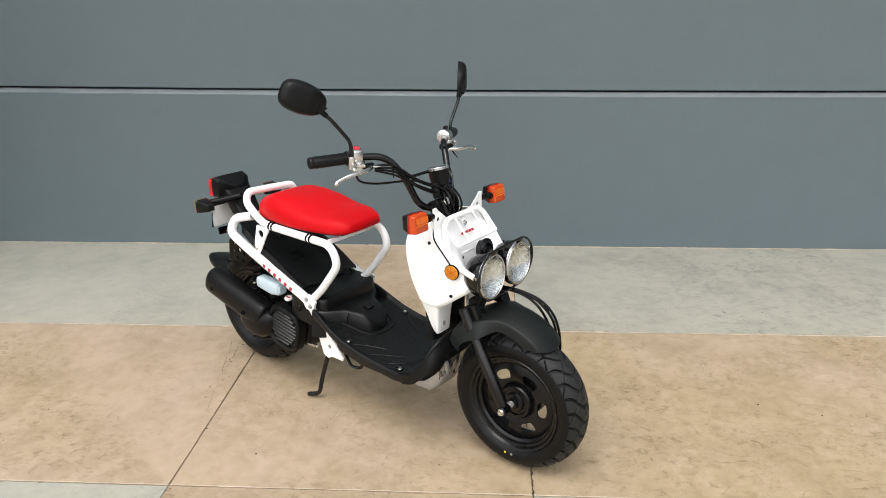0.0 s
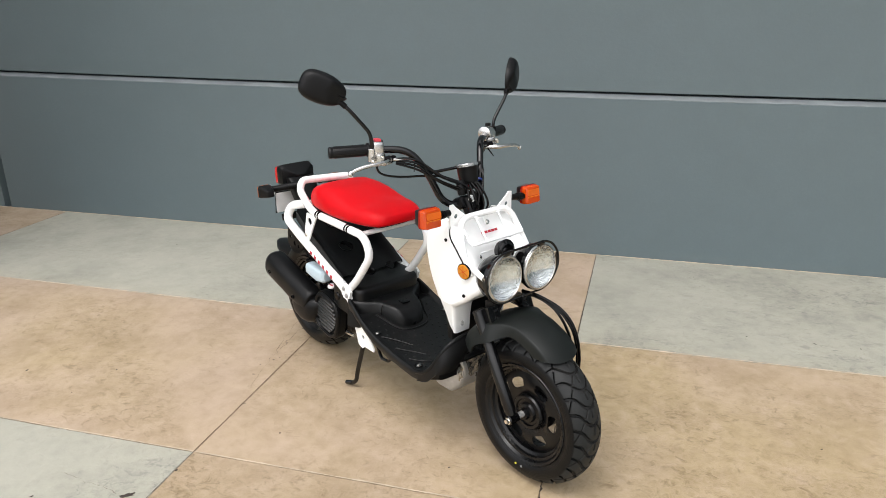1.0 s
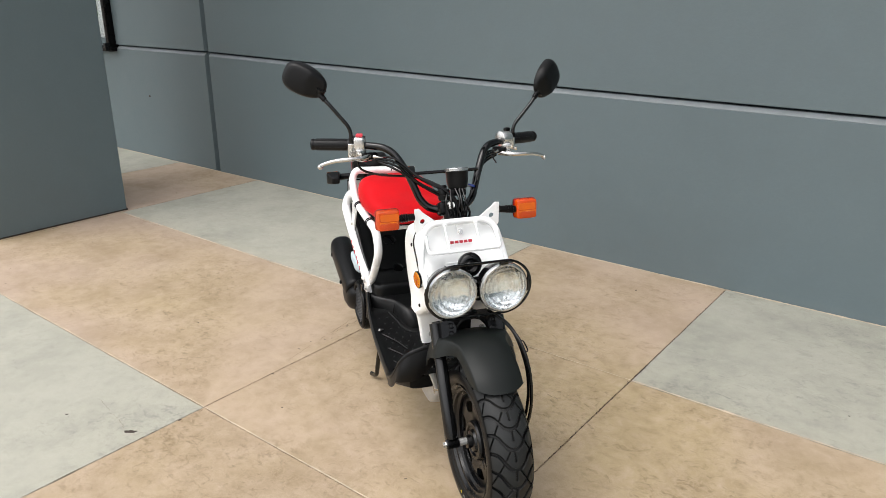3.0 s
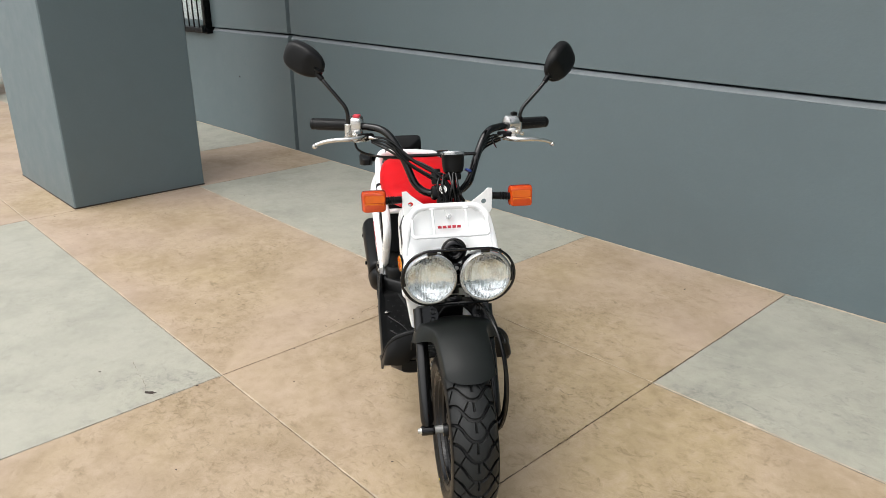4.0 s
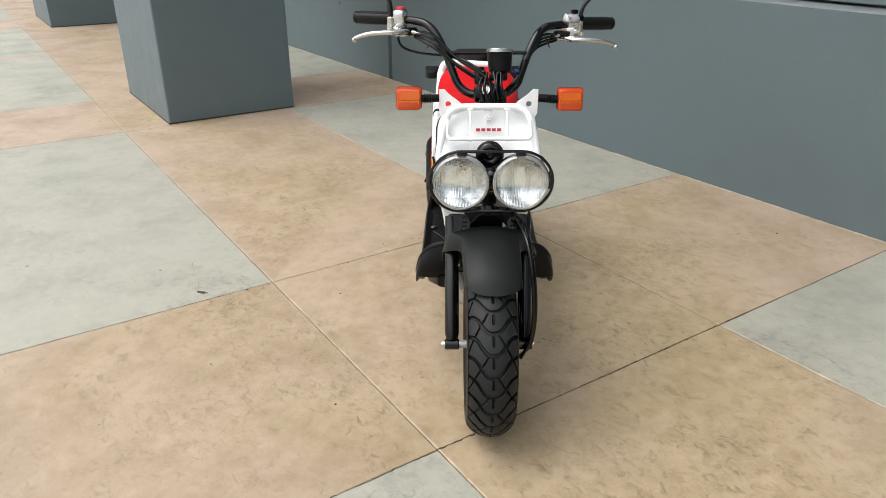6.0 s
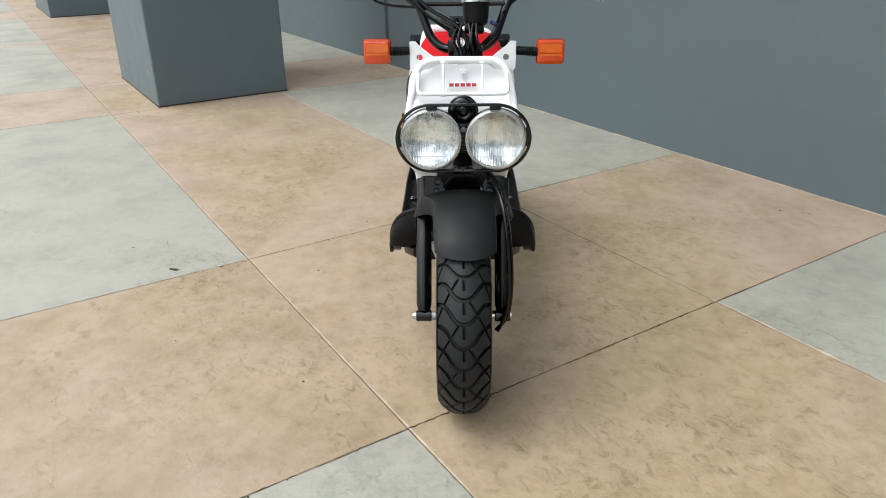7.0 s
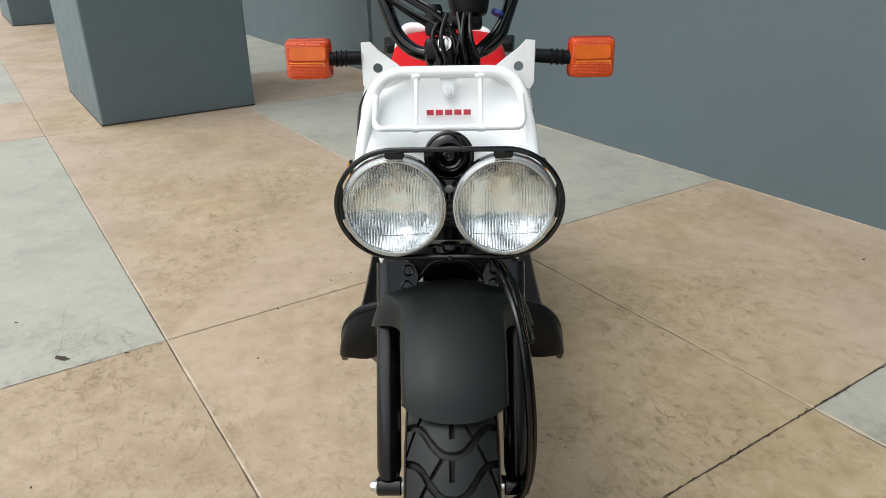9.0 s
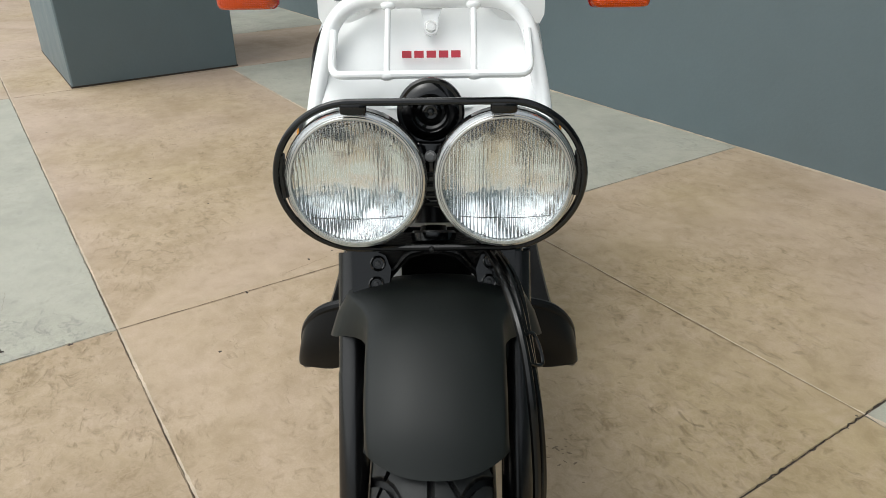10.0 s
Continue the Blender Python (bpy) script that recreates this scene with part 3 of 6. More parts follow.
# unseen wall added behind the camera to hold back light from +x
tagged(put(box((0.3, 9.0, 4.2), pose(14.15, -1.9, 2.05), 0.01), "unseen_wall", STUCCO), "plain grey-blue wall added out of view to hold back light", "wall", kind="structure")

# plain beam added over the pillars, out of view
tagged(put(box((40, 0.86, 0.4), pose(-4, 0.76, 4.2), 0.01), "beam", STUCCO), "plain grey-blue beam added out of view along the pillar tops", "beam", kind="structure")

# ---- the motor scooter: x ahead, y to its left, z up, from the ground under the front axle ----
scooter = tagged(new("motor_scooter"), "white motor scooter with red seat and twin round headlights", "motor scooter")
scooter.matrix_world = pose(1.1363, 0.1889, 0, 0, 0, -33.8)


def flip(pts, s):
    return [(x, y * s, z) for x, y, z in pts]


# wheels
WAVE = [(0.0, 0.0), (0.08, 0.005), (0.16, 0.05), (0.25, 0.15), (0.36, 0.34), (0.50, 0.63), (0.60, 0.77), (0.72, 0.86), (1.0, 0.94)]


def tyre_mesh(cx, cz, R, half, bead, reps, steps):
    """A tyre whose tread is cut by waving cross grooves, centre slits and long slanting cuts."""
    bm = bmesh.new()
    across = 121
    edge = lambda q, w: min(1.0, max(0.0, (w - q) / 0.026 + 0.5))
    nt_ = reps * steps
    grid, worn = [], {}
    for i in range(nt_):
        th = 2 * math.pi * i / nt_
        ph = (i % steps) / steps
        ring = []
        for j in range(across):
            s = -1 + 2 * j / (across - 1)
            a = s * 1.22
            v = half * math.sin(a) / math.sin(1.22)
            r = R - R * 0.135 * (1 - math.cos(a)) / (1 - math.cos(1.22))
            k = abs(s)
            wave = lerp(WAVE, k)[0]
            d = abs((ph - wave + 0.5) % 1.0 - 0.5)
            rel = (ph - wave) % 1.0
            steep = (lerp(WAVE, k + 0.02)[0] - lerp(WAVE, max(0, k - 0.02))[0]) / 0.04
            cut = edge(d, 0.085 * math.hypot(1.0, 0.62 * steep))
            if rel > 0.42:
                cut = max(cut, edge(k, 0.027))
            # slanting cuts run outwards from every second wave, left and right in turn
            run = ((1.0 if s > 0 else 0.0) - (i % (2 * steps)) / steps) % 2.0
            if run < 1.9:
                cut = max(cut, 0.9 * edge(abs(k - 0.13 - 0.44 * run), 0.027))
            r -= 0.0080 * cut * (1.0 if k < 0.965 else max(0, (1 - k) / 0.035))
            ring.append((r, v))
            worn[i, j] = cut < 0.45 and k < 0.96
        side = [(0.874, 1.0), (0.86, 1.03), (0.80, 1.06), (0.755, 1.05), (0.725, 0.98), (0.70, 0.91), (0.685, 0.85), (bead / R, 0.80)]
        right = [(R * q, -half * w) for q, w in side[::-1]]
        left = [(R * q, half * w) for q, w in side]
        prof = right + ring + left
        ca, sa = math.cos(th), math.sin(th)
        grid.append([bm.verts.new((cx + r * ca, v, cz + r * sa)) for r, v in prof])
    for i in range(nt_):
        a, b = grid[i], grid[(i + 1) % nt_]
        for j in range(len(a) - 1):
            f = bm.faces.new((a[j], a[j + 1], b[j + 1], b[j]))
            f.material_index = int(all(worn.get(((i + p) % nt_, j - 8 + q), False) for p in (0, 1) for q in (0, 1)))
    return bm


def rim_disc(m, r0, r1, holes, depth):
    """A pressed disc with kidney holes."""
    bm = bmesh.new()
    K = 18
    n, rr = 216, [r0 + (r1 - r0) * k / K for k in range(K + 1)]
    grid = [[bm.verts.new(m @ Vector((r * math.cos(2 * math.pi * i / n), r * math.sin(2 * math.pi * i / n), depth * math.sin(math.pi * k / K)))) for k, r in enumerate(rr)] for i in range(n)]
    lip = set()
    for i in range(n):
        ph = (i / n * holes) % 1.0
        for k in range(K):
            hole = abs((ph - 0.5) / 0.27) ** 3.5 + abs((k / K - 0.52) / 0.21) ** 3.5 < 1
            if hole:
                lip |= {(i, k), (i, k + 1), ((i + 1) % n, k), ((i + 1) % n, k + 1)}
            else:
                bm.faces.new((grid[i][k], grid[i][k + 1], grid[(i + 1) % n][k + 1], grid[(i + 1) % n][k]))
    for i, k in lip:
        v = grid[i][k]
        if v.link_faces:
            a, q = (i / n * holes) % 1.0 - 0.5, k / K - 0.52
            f = (abs(a / 0.27) ** 3.5 + abs(q / 0.21) ** 3.5) ** (-1 / 3.5)
            th, r = 2 * math.pi * (i / n + a * (f - 1) / holes), r0 + (r1 - r0) * (q * f + 0.52)
            v.co = m @ Vector((r * math.cos(th), r * math.sin(th), depth * math.sin(math.pi * (q * f + 0.52))))
        else:
            bm.verts.remove(v)
    bmesh.ops.recalc_face_normals(bm, faces=bm.faces)
    thicken(bm, 0.004)
    return bm


def wheel(name, cx, cz, R, half, reps, steps):
    w = tagged(new(name), "black scooter wheel with a fat knobbly tyre")
    w.parent = scooter
    tyre = part("tyre", tyre_mesh(cx, cz, R, half, 0.157, reps, steps), tyre_rubber(name + "_rubber", cx, cz, R), w, "black tyre with waving tread grooves", sharp=30)
    tyre.data.materials.append(TREAD_RUBBER)
    m = aim((cx, 0, cz), (0, -1, 0))
    wide = m @ Matrix.Diagonal((1.1, 1.1, 1.0, 1.0))
    rim = part("rim", lathe([(0.150, 0.050), (0.153, 0.054), (0.150, 0.058), (0.143, 0.054), (0.138, 0.046), (0.132, 0.044), (0.129, 0.036), (0.122, 0.030), (0.121, -0.030), (0.130, -0.044), (0.143, -0.054), (0.150, -0.058), (0.153, -0.05), (0.146, -0.044), (0.13, -0.03), (0.13, 0.03), (0.14, 0.046)], wide, 72, cap=False), RIM_BLACK, w, sharp=28)
    part("disc", rim_disc(wide @ pose(0, 0, 0.020), 0.05, 0.123, 6, 0.010), RIM_BLACK, rim)
    part("hub", lathe([(0.056, -0.02), (0.058, 0.030), (0.054, 0.036), (0.045, 0.037), (0.042, 0.032), (0.034, 0.032), (0.030, 0.040), (0.020, 0.043), (0.018, 0.055), (0.012, 0.056)], m, 40), RIM_BLACK, w)
    return w


AX, AZ = 0.0, 0.238
front = wheel("front_wheel", AX, AZ, 0.238, 0.060, 28, 52)
part("axle", rod((AX, -0.127, AZ + 0.004), (AX, 0.121, AZ + 0.004), 0.0075), ZINC, front, "bright steel axle")
for s in (-1, 1):
    part("axle_nut", bolt((AX, -0.117 if s < 0 else 0.112, AZ + 0.004), (0, s, 0), 0.0082, 0.009), ZINC, front)
part("spacer", rod((AX, -0.056, AZ + 0.004), (AX, -0.09, AZ + 0.004), 0.011), BELLY, front, "bare metal axle spacer")
part("brake_drum", lathe([(0.07, 0.02), (0.072, 0.05), (0.06, 0.058), (0.02, 0.06)], aim((AX, 0, AZ), (0, 1, 0)), 40), SLAT_GREY, front)
for dx, col, prof in ((-0.012, YELLOW, [(0.0038, 0), (0.0038, 0.0012)]), (0.012, SLAT_RING, [(0.0022, 0), (0.0022, 0.0012), (0.0042, 0.0012), (0.0042, 0)])):
    part("paint_dot", lathe(prof, aim((AX + dx - 0.003, -0.0633, AZ - 0.180), (0, -1, -0.1)), 16, cap=col is YELLOW), col, front)
rear = wheel("rear_wheel", -1.262, 0.25, 0.246, 0.064, 24, 26)

# fork
fork = tagged(new("fork"), "black telescopic front fork")
fork.parent = scooter
RAKE = Vector((-0.5, 0, 0.97)).normalized()
for s in (-1, 1):
    foot = Vector((AX, s * 0.098, AZ + 0.004))
    part("fork_leg", sweep([foot + RAKE * d for d in (0.012, 0.03, 0.20, 0.202, 0.345)], [0.015, 0.0190, 0.0190, 0.0180, 0.0180], 24), FORK_BLACK, fork)
    part("axle_clamp", rod(foot + Vector((0, -0.019, 0)), foot + Vector((0, 0.019, 0)), 0.0145, 18, bev=0.002), BLACK_PAINT, fork)
    top = Vector((-0.160, s * 0.086, 0.545))
    clamp = part("fork_clamp", rod(top - RAKE * 0.016, top + RAKE * 0.008, 0.0215, 24, bev=0.003), FORK_BLACK, fork)
    face = Matrix.Translation((-0.122, s * 0.070, 0.541)) @ aim((0, 0, 0), (0.92, 0, 0.39), (0, 1, 0))
    boss = [(-0.019, -0.024), (0.006, -0.024), (0.015, -0.014), (0.017, 0.004), (0.012, 0.020), (0.002, 0.026), (-0.019, 0.026)]
    part("clamp_block", plate([(x * -s * 1.25, y) for x, y in boss], 0.024, face), CLAMP_BLACK, fork)
    for dx, dz in ((0.006, -0.011), (0.004, 0.013)):
        at = face @ Vector((dx * (1 if s < 0 else -1), -dz if s < 0 else dz, 0.0115))
        part("bolt_well", lathe([(0.0092, -0.004), (0.0092, 0.0022), (0.0078, 0.003), (0.0064, 0.0022), (0.0060, -0.0005)], aim(at, (0.92, 0, 0.39)), 22), BLACK_PAINT, clamp)
        part("clamp_bolt", bolt(at, (0.92, 0, 0.39), 0.0030, 0.003), SLAT_GREY, clamp, "small bare metal bolt")
arch = [(-0.064, 0.569), (0.064, 0.569), (0.066, 0.526), (0.050, 0.528), (0.038, 0.543), (0.026, 0.555), (0.012, 0.560), (-0.012, 0.560), (-0.026, 0.555), (-0.038, 0.543), (-0.050, 0.528), (-0.066, 0.526)]
part("fork_bridge", plate(arch, 0.040, Matrix(((0, 0, 1, -0.142), (1, 0, 0, 0), (0, 1, 0, 0.004), (0, 0, 0, 1)))), CAST_BLACK, fork, "rough cast black fork bridge")
for s in (-1, 1):
    part("bridge_rib", sweep(fillet([(-0.120, s * 0.010, 0.571), (-0.120, s * 0.030, 0.567), (-0.120, s * 0.046, 0.545), (-0.120, s * 0.058, 0.543)], 0.010, 4), 0.0036, 8), CAST_BLACK, fork)
part("yoke_nut", lathe([(0.026, -0.006), (0.027, 0.003), (0.024, 0.006), (0.016, 0.006), (0.015, 0.012), (0.006, 0.013)], aim((-0.150, 0, 0.574), RAKE), 28), BLACK_PAINT, fork)
part("steering_stem", rod((-0.185, 0, 0.575), (-0.315, 0, 0.86), 0.024, 20), BLACK_SATIN, fork)

# front mudguard
crown = [(-0.228, 0.438), (-0.209, 0.478), (-0.165, 0.515), (-0.09, 0.543), (-0.02, 0.541), (0.045, 0.518), (0.092, 0.487), (0.121, 0.452)]
line = spline([(x, 0, z) for x, z in crown], 5)
rows = []
for i, p in enumerate(line):
    t = i / (len(line) - 1)
    d = (line[min(i + 1, len(line) - 1)] - line[max(i - 1, 0)]).normalized()
    nrm = Vector((-d.z, 0, d.x))
    hw = 0.0722 - 0.0072 * max(0, (t - 0.40) / 0.60)
    k = min(1.0, max(0.0, (0.56 - t) / 0.20))
    k = k * k * (3 - 2 * k)
    fold = hw + 0.031 * k
    drop = 0.015 + 0.002 * k
    end = min(1.0, (1 - t) / 0.16)
    skirt = (0.034 + 0.018 * k) * (0.18 + 0.82 * end ** 0.7)
    prof = [(q * fold, -drop * q ** 2.3) for q in (0, 0.2, 0.4, 0.58, 0.74, 0.86, 0.95, 0.985)]
    prof += [(fold + 0.0006, -drop - 0.0010), (fold + 0.0022, -drop - 0.0040), (fold + 0.0044 + 0.009 * k, -drop - 0.40 * skirt - 0.003), (fold + 0.0055 + 0.017 * k, -drop - skirt)]
    prof = [(-a, b) for a, b in prof[:0:-1]] + prof
    back = max(0.0, (t - 0.78) / 0.22) * 0.020
    rows.append([p + Vector((0, a + 0.005 * t, 0)) + nrm * b - d * back * min(1.15, abs(a) / hw) ** 2.4 for a, b in prof])
fender = part("front_mudguard", sheet(rows, 0.004), FENDER, scooter, "matt black plastic front mudguard", sharp=26)

# headlights
for s in (-1, 1):
    c = Vector((-0.066, s * 0.0765, 0.6755))
    m = aim(c, (1, 0, 0.06)) @ Matrix.Diagonal((1.045, 1.045, 1.0, 1))
    hl = part("headlight", lathe([(0.012, -0.085), (0.03, -0.083), (0.052, -0.068), (0.064, -0.045), (0.067, -0.02), (0.0705, -0.016), (0.0705, -0.004), (0.069, -0.004), (0.066, -0.018), (0.03, -0.06)], m, 56, cap=False), BLACK_PAINT, scooter, "round headlight in a black bowl")
    part("reflector", lathe([(0.0005, -0.0190), (0.010, -0.0186), (0.020, -0.0173), (0.030, -0.0150), (0.040, -0.0118), (0.048, -0.0086), (0.056, -0.0048), (0.0625, -0.0012)], m, 72, cap=False), REFLECTOR, hl, "bright silvered reflector bowl", sharp=50)
    part("lens", lathe([(0.0620, 0.0012), (0.058, 0.0030), (0.050, 0.0058), (0.034, 0.0095), (0.017, 0.0116), (0.0005, 0.0122)], m, 64, cap=False), GLASS, hl, "fluted clear headlight glass").visible_shadow = False
    part("rim_ring", lathe([(0.0612, -0.006), (0.0612, 0.0025), (0.0622, 0.0042), (0.0640, 0.0042), (0.0648, 0.0030), (0.0656, 0.0030), (0.0664, 0.0016), (0.0685, 0.0008), (0.0695, -0.002), (0.0695, -0.009)], m, 72, cap=False), RING, hl, "pale metal lens ring", sharp=25)
    part("lens_line", sweep([m @ Vector((-0.036, y, 0.0098 - 3.1 * (y * y + 0.0013) + 0.0009)) for y in (-0.045 + 0.009 * q for q in range(11))], 0.00035, 6), SLAT_GREY, hl, "thin moulded line across the glass")
    part("guard_tab", box((0.012, 0.026, 0.012), pose(-0.064, s * 0.073, 0.753), 0.003), BLACK_PAINT, hl)
    part("mount_arm", rod((-0.16, s * 0.128, 0.70), (-0.085, s * 0.142, 0.688), 0.010), WHITE, hl, "white mounting arm")
    part("mount_bolt", bolt((-0.085, s * 0.142, 0.688), (1, s * 0.2, -0.15), 0.007, 0.012), ZINC, hl)

# oval guard round the two lamps
loop = []
for k in range(120):
    a = 2 * math.pi * k / 120
    y = math.copysign(0.072, math.cos(a)) + 0.078 * math.cos(a)
    loop.append((-0.062 - 0.006 * max(0, -math.sin(a)), y * 1.034, 0.679 + 0.080 * math.sin(a)))
guard = part("headlight_guard", sweep(loop, 0.0037, 10, closed=True), BLACK_PAINT, scooter, "black oval tube guard round both headlights")
for s in (-1, 1):
    part("guard_bracket", sweep([(-0.064, s * 0.148, 0.707), (-0.068, s * 0.153, 0.685), (-0.064, s * 0.149, 0.660)], [0.004, 0.0058, 0.004], 10), BLACK_PAINT, guard)
part("guard_clip", bolt((-0.066, 0, 0.599), (1, 0, -0.3), 0.0026, 0.004), SLAT_GREY, guard)

# horn and the plate between the lamps
m = aim((-0.145, 0, 0.726), (1, 0, 0.12))
part("horn", lathe([(0.02, -0.02), (0.030, -0.015), (0.033, 0.0), (0.0358, 0.001), (0.0368, 0.004), (0.0362, 0.007), (0.0340, 0.0085), (0.0310, 0.0080), (0.0285, 0.0105), (0.0240, 0.0130), (0.0205, 0.0135), (0.0190, 0.0120), (0.0178, 0.0070), (0.0150, 0.0050), (0.0120, 0.0055), (0.0100, 0.0080), (0.0072, 0.0092), (0.0068, 0.0070), (0.0040, 0.0066), (0.0034, 0.0098), (0.0008, 0.0102)], m, 64), BLACK_PAINT, scooter, "round black horn")
part("lamp_plate", box((0.006, 0.026, 0.060), pose(-0.10, 0, 0.674, 0, -6, 0), 0.002), BLACK_PAINT, scooter)
part("lamp_bolt", bolt((-0.096, 0, 0.692), (1, 0, 0.1), 0.0045, 0.005), SLAT_RING, scooter)
for k in range(4):
    part("plate_rib", box((0.008, 0.030, 0.004), pose(-0.096, 0, 0.672 - 0.011 * k), 0.001), BLACK_SATIN, scooter)

part("lamp_wire", sweep(spline([(-0.105, -0.018, 0.660), (-0.098, -0.012, 0.646), (-0.098, 0.010, 0.634), (-0.110, 0.040, 0.632)], 8), 0.0026, 8), CABLE, scooter, "black lamp wire")

# leg shield
SHIELD = [(0.440, -0.272, 0.098, -0.252, 0.106, -0.252), (0.46, -0.276, 0.103, -0.250, 0.111, -0.251), (0.50, -0.284, 0.108, -0.246, 0.117, -0.248), (0.535, -0.296, 0.113, -0.240, 0.123, -0.243), (0.546, -0.300, 0.114, -0.236, 0.125, -0.240), (0.553, -0.304, 0.118, -0.216, 0.135, -0.222), (0.575, -0.312, 0.119, -0.184, 0.139, -0.205), (0.60, -0.322, 0.121, -0.150, 0.142, -0.192), (0.622, -0.330, 0.122, -0.120, 0.144, -0.184), (0.640, -0.335, 0.123, -0.110, 0.145, -0.180), (0.69, -0.346, 0.125, -0.138, 0.147, -0.190), (0.74, -0.350, 0.126, -0.185, 0.147, -0.205), (0.775, -0.342, 0.125, -0.218, 0.147, -0.226), (0.795, -0.330, 0.121, -0.236, 0.144, -0.238), (0.806, -0.318, 0.115, -0.245, 0.138, -0.245), (0.815, -0.305, 0.105, -0.252, 0.126, -0.250), (0.821, -0.296, 0.094, -0.256, 0.110, -0.253), (0.836, -0.290, 0.08, -0.262, 0.09, -0.256)]
rows = []
for k in range(61):
    z = 0.44 + (0.820 - 0.44) * k / 60
    ur, vr, uf, vm, uc = lerp(SHIELD, z)
    ur -= 0.018 * math.sin(math.pi * min(1.0, max(0.0, (z - 0.44) / 0.40))) ** 0.6
    vm *= 1.0 - 0.095 * min(1.0, max(0.0, (z - 0.545) / 0.06))
    half = [(ur, vr), ((ur * 2 + uf) / 3, (vr + vm) / 2 + 0.006), ((ur + uf * 2) / 3, vm), (uf - 0.022, vm - 0.001), (uf - 0.004, vm - 0.012), (uf - 0.006, vm - 0.030), ((uf + uc * 2) / 3, 0.072), (uc, 0.045), (uc, 0)]
    if z < 0.55:
        half = [(ur, vr), ((ur + uf) / 2, (vr + vm) / 2 + 0.001), (uf - 0.008, vm), (uf - 0.002, vm - 0.004), (uf, vm - 0.012), (uf, (vm + 0.05) / 2), (uf, 0.062), (uf - 0.001, 0.045), (uf - 0.001, 0)]
    right = spline([(u, -v, z) for u, v in half], 4)
    rows.append([p + Vector((0, -0.003, 0)) for p in right + [Vector((p.x, -p.y, p.z)) for p in right[-2::-1]]])
bm = bmesh.new()
vs = [[bm.verts.new(p) for p in row] for row in rows]
for a, b in zip(vs, vs[1:]):
    for j in range(len(a) - 1):
        q = (a[j].co + b[j + 1].co) / 2
        if not (q.z < 0.548 and abs(q.y) < 0.050):
            bm.faces.new((a[j], a[j + 1], b[j + 1], b[j]))
for v in [v for v in bm.verts if not v.link_faces]:
    bm.verts.remove(v)
bmesh.ops.recalc_face_normals(bm, faces=bm.faces)
thicken(bm, 0.004)
shield = part("leg_shield", bm, WHITE_PLASTIC, scooter, "white plastic leg shield and front cover", sharp=36)
for s in (-1, 1):
    m = aim((-0.169, s * 0.1415 - 0.003, 0.688), (0.12, s, -0.04))
    part("reflector_rim", lathe([(0.0222, -0.002), (0.0252, -0.001), (0.0252, 0.003), (0.0230, 0.0042)], m, 32), BLACK_SATIN, shield, "dark reflector rim")
    refl = part("side_reflector", lathe([(0.0225, 0), (0.0230, 0.002), (0.0228, 0.005), (0.0205, 0.0065), (0.0205, 0.0058), (0.002, 0.0064)], m, 32), AMBER_DEEP, shield, "round amber side reflector")
    for k in range(3):
        a = 2 * math.pi * k / 3
        part("reflector_rib", box((0.038, 0.0016, 0.0012), m @ pose(0, 0, 0.0066, 0, 0, 60 * k), 0), AMBER, refl)
    for u, v, z in ((-0.262, 0.1325, 0.762), (-0.178, 0.1350, 0.604)):
        part("shield_screw", lathe([(0.0055, 0), (0.0055, 0.003), (0.003, 0.004)], aim((u, s * v - 0.003, z), (0, s, 0)), 14), BLACK_SATIN, shield)
    part("shield_screw", lathe([(0.007, -0.001), (0.0085, 0.0015), (0.0065, 0.002), (0.0055, 0.0), (0.003, 0.002)], aim((-0.2485, s * 0.083, 0.472), (1, -s * 0.1, 0.05)), 16), BELLY, shield)
part("indicator_wire", sweep(spline([(-0.260, -0.117, 0.812), (-0.243, -0.1365, 0.778), (-0.208, -0.1385, 0.738), (-0.172, -0.1390, 0.70), (-0.156, -0.135, 0.680)], 6), 0.0022, 8), CABLE, shield, "thin black wire clipped along the edge")
part("shield_crease", box((0.006, 0.20, 0.004), pose(-0.199, 0, 0.715, 0, -20, 0), 0.0015), WHITE_PLASTIC, shield)
for s in (-1, 1):
    part("panel_screw", bolt((-0.192, s * 0.058, 0.706), (1, 0, 0.3), 0.0045, 0.004), ZINC, shield)
part("inner_cover", ring_loft([((-0.30, 0, 0.40), (0.02, 0, 0), (0, 0.09, 0)), ((-0.305, 0, 0.55), (0.025, 0, 0), (0, 0.10, 0)), ((-0.335, 0, 0.70), (0.02, 0, 0), (0, 0.105, 0)), ((-0.31, 0, 0.80), (0.02, 0, 0), (0, 0.09, 0))], 24, 4), BLACK_PLASTIC, shield, "black inner leg shield")
# maker's mark as plain red blocks
for k in range(5):
    part("mark_block", box((0.0015, 0.0108, 0.0078), aim((-0.2135, -0.028 + 0.0140 * k, 0.773), (0.93, 0, 0.36), (0, 0, 1)) @ pose(0, 0, 0, 0, 90, 0), 0), RED_INK, shield, "plain red mark")

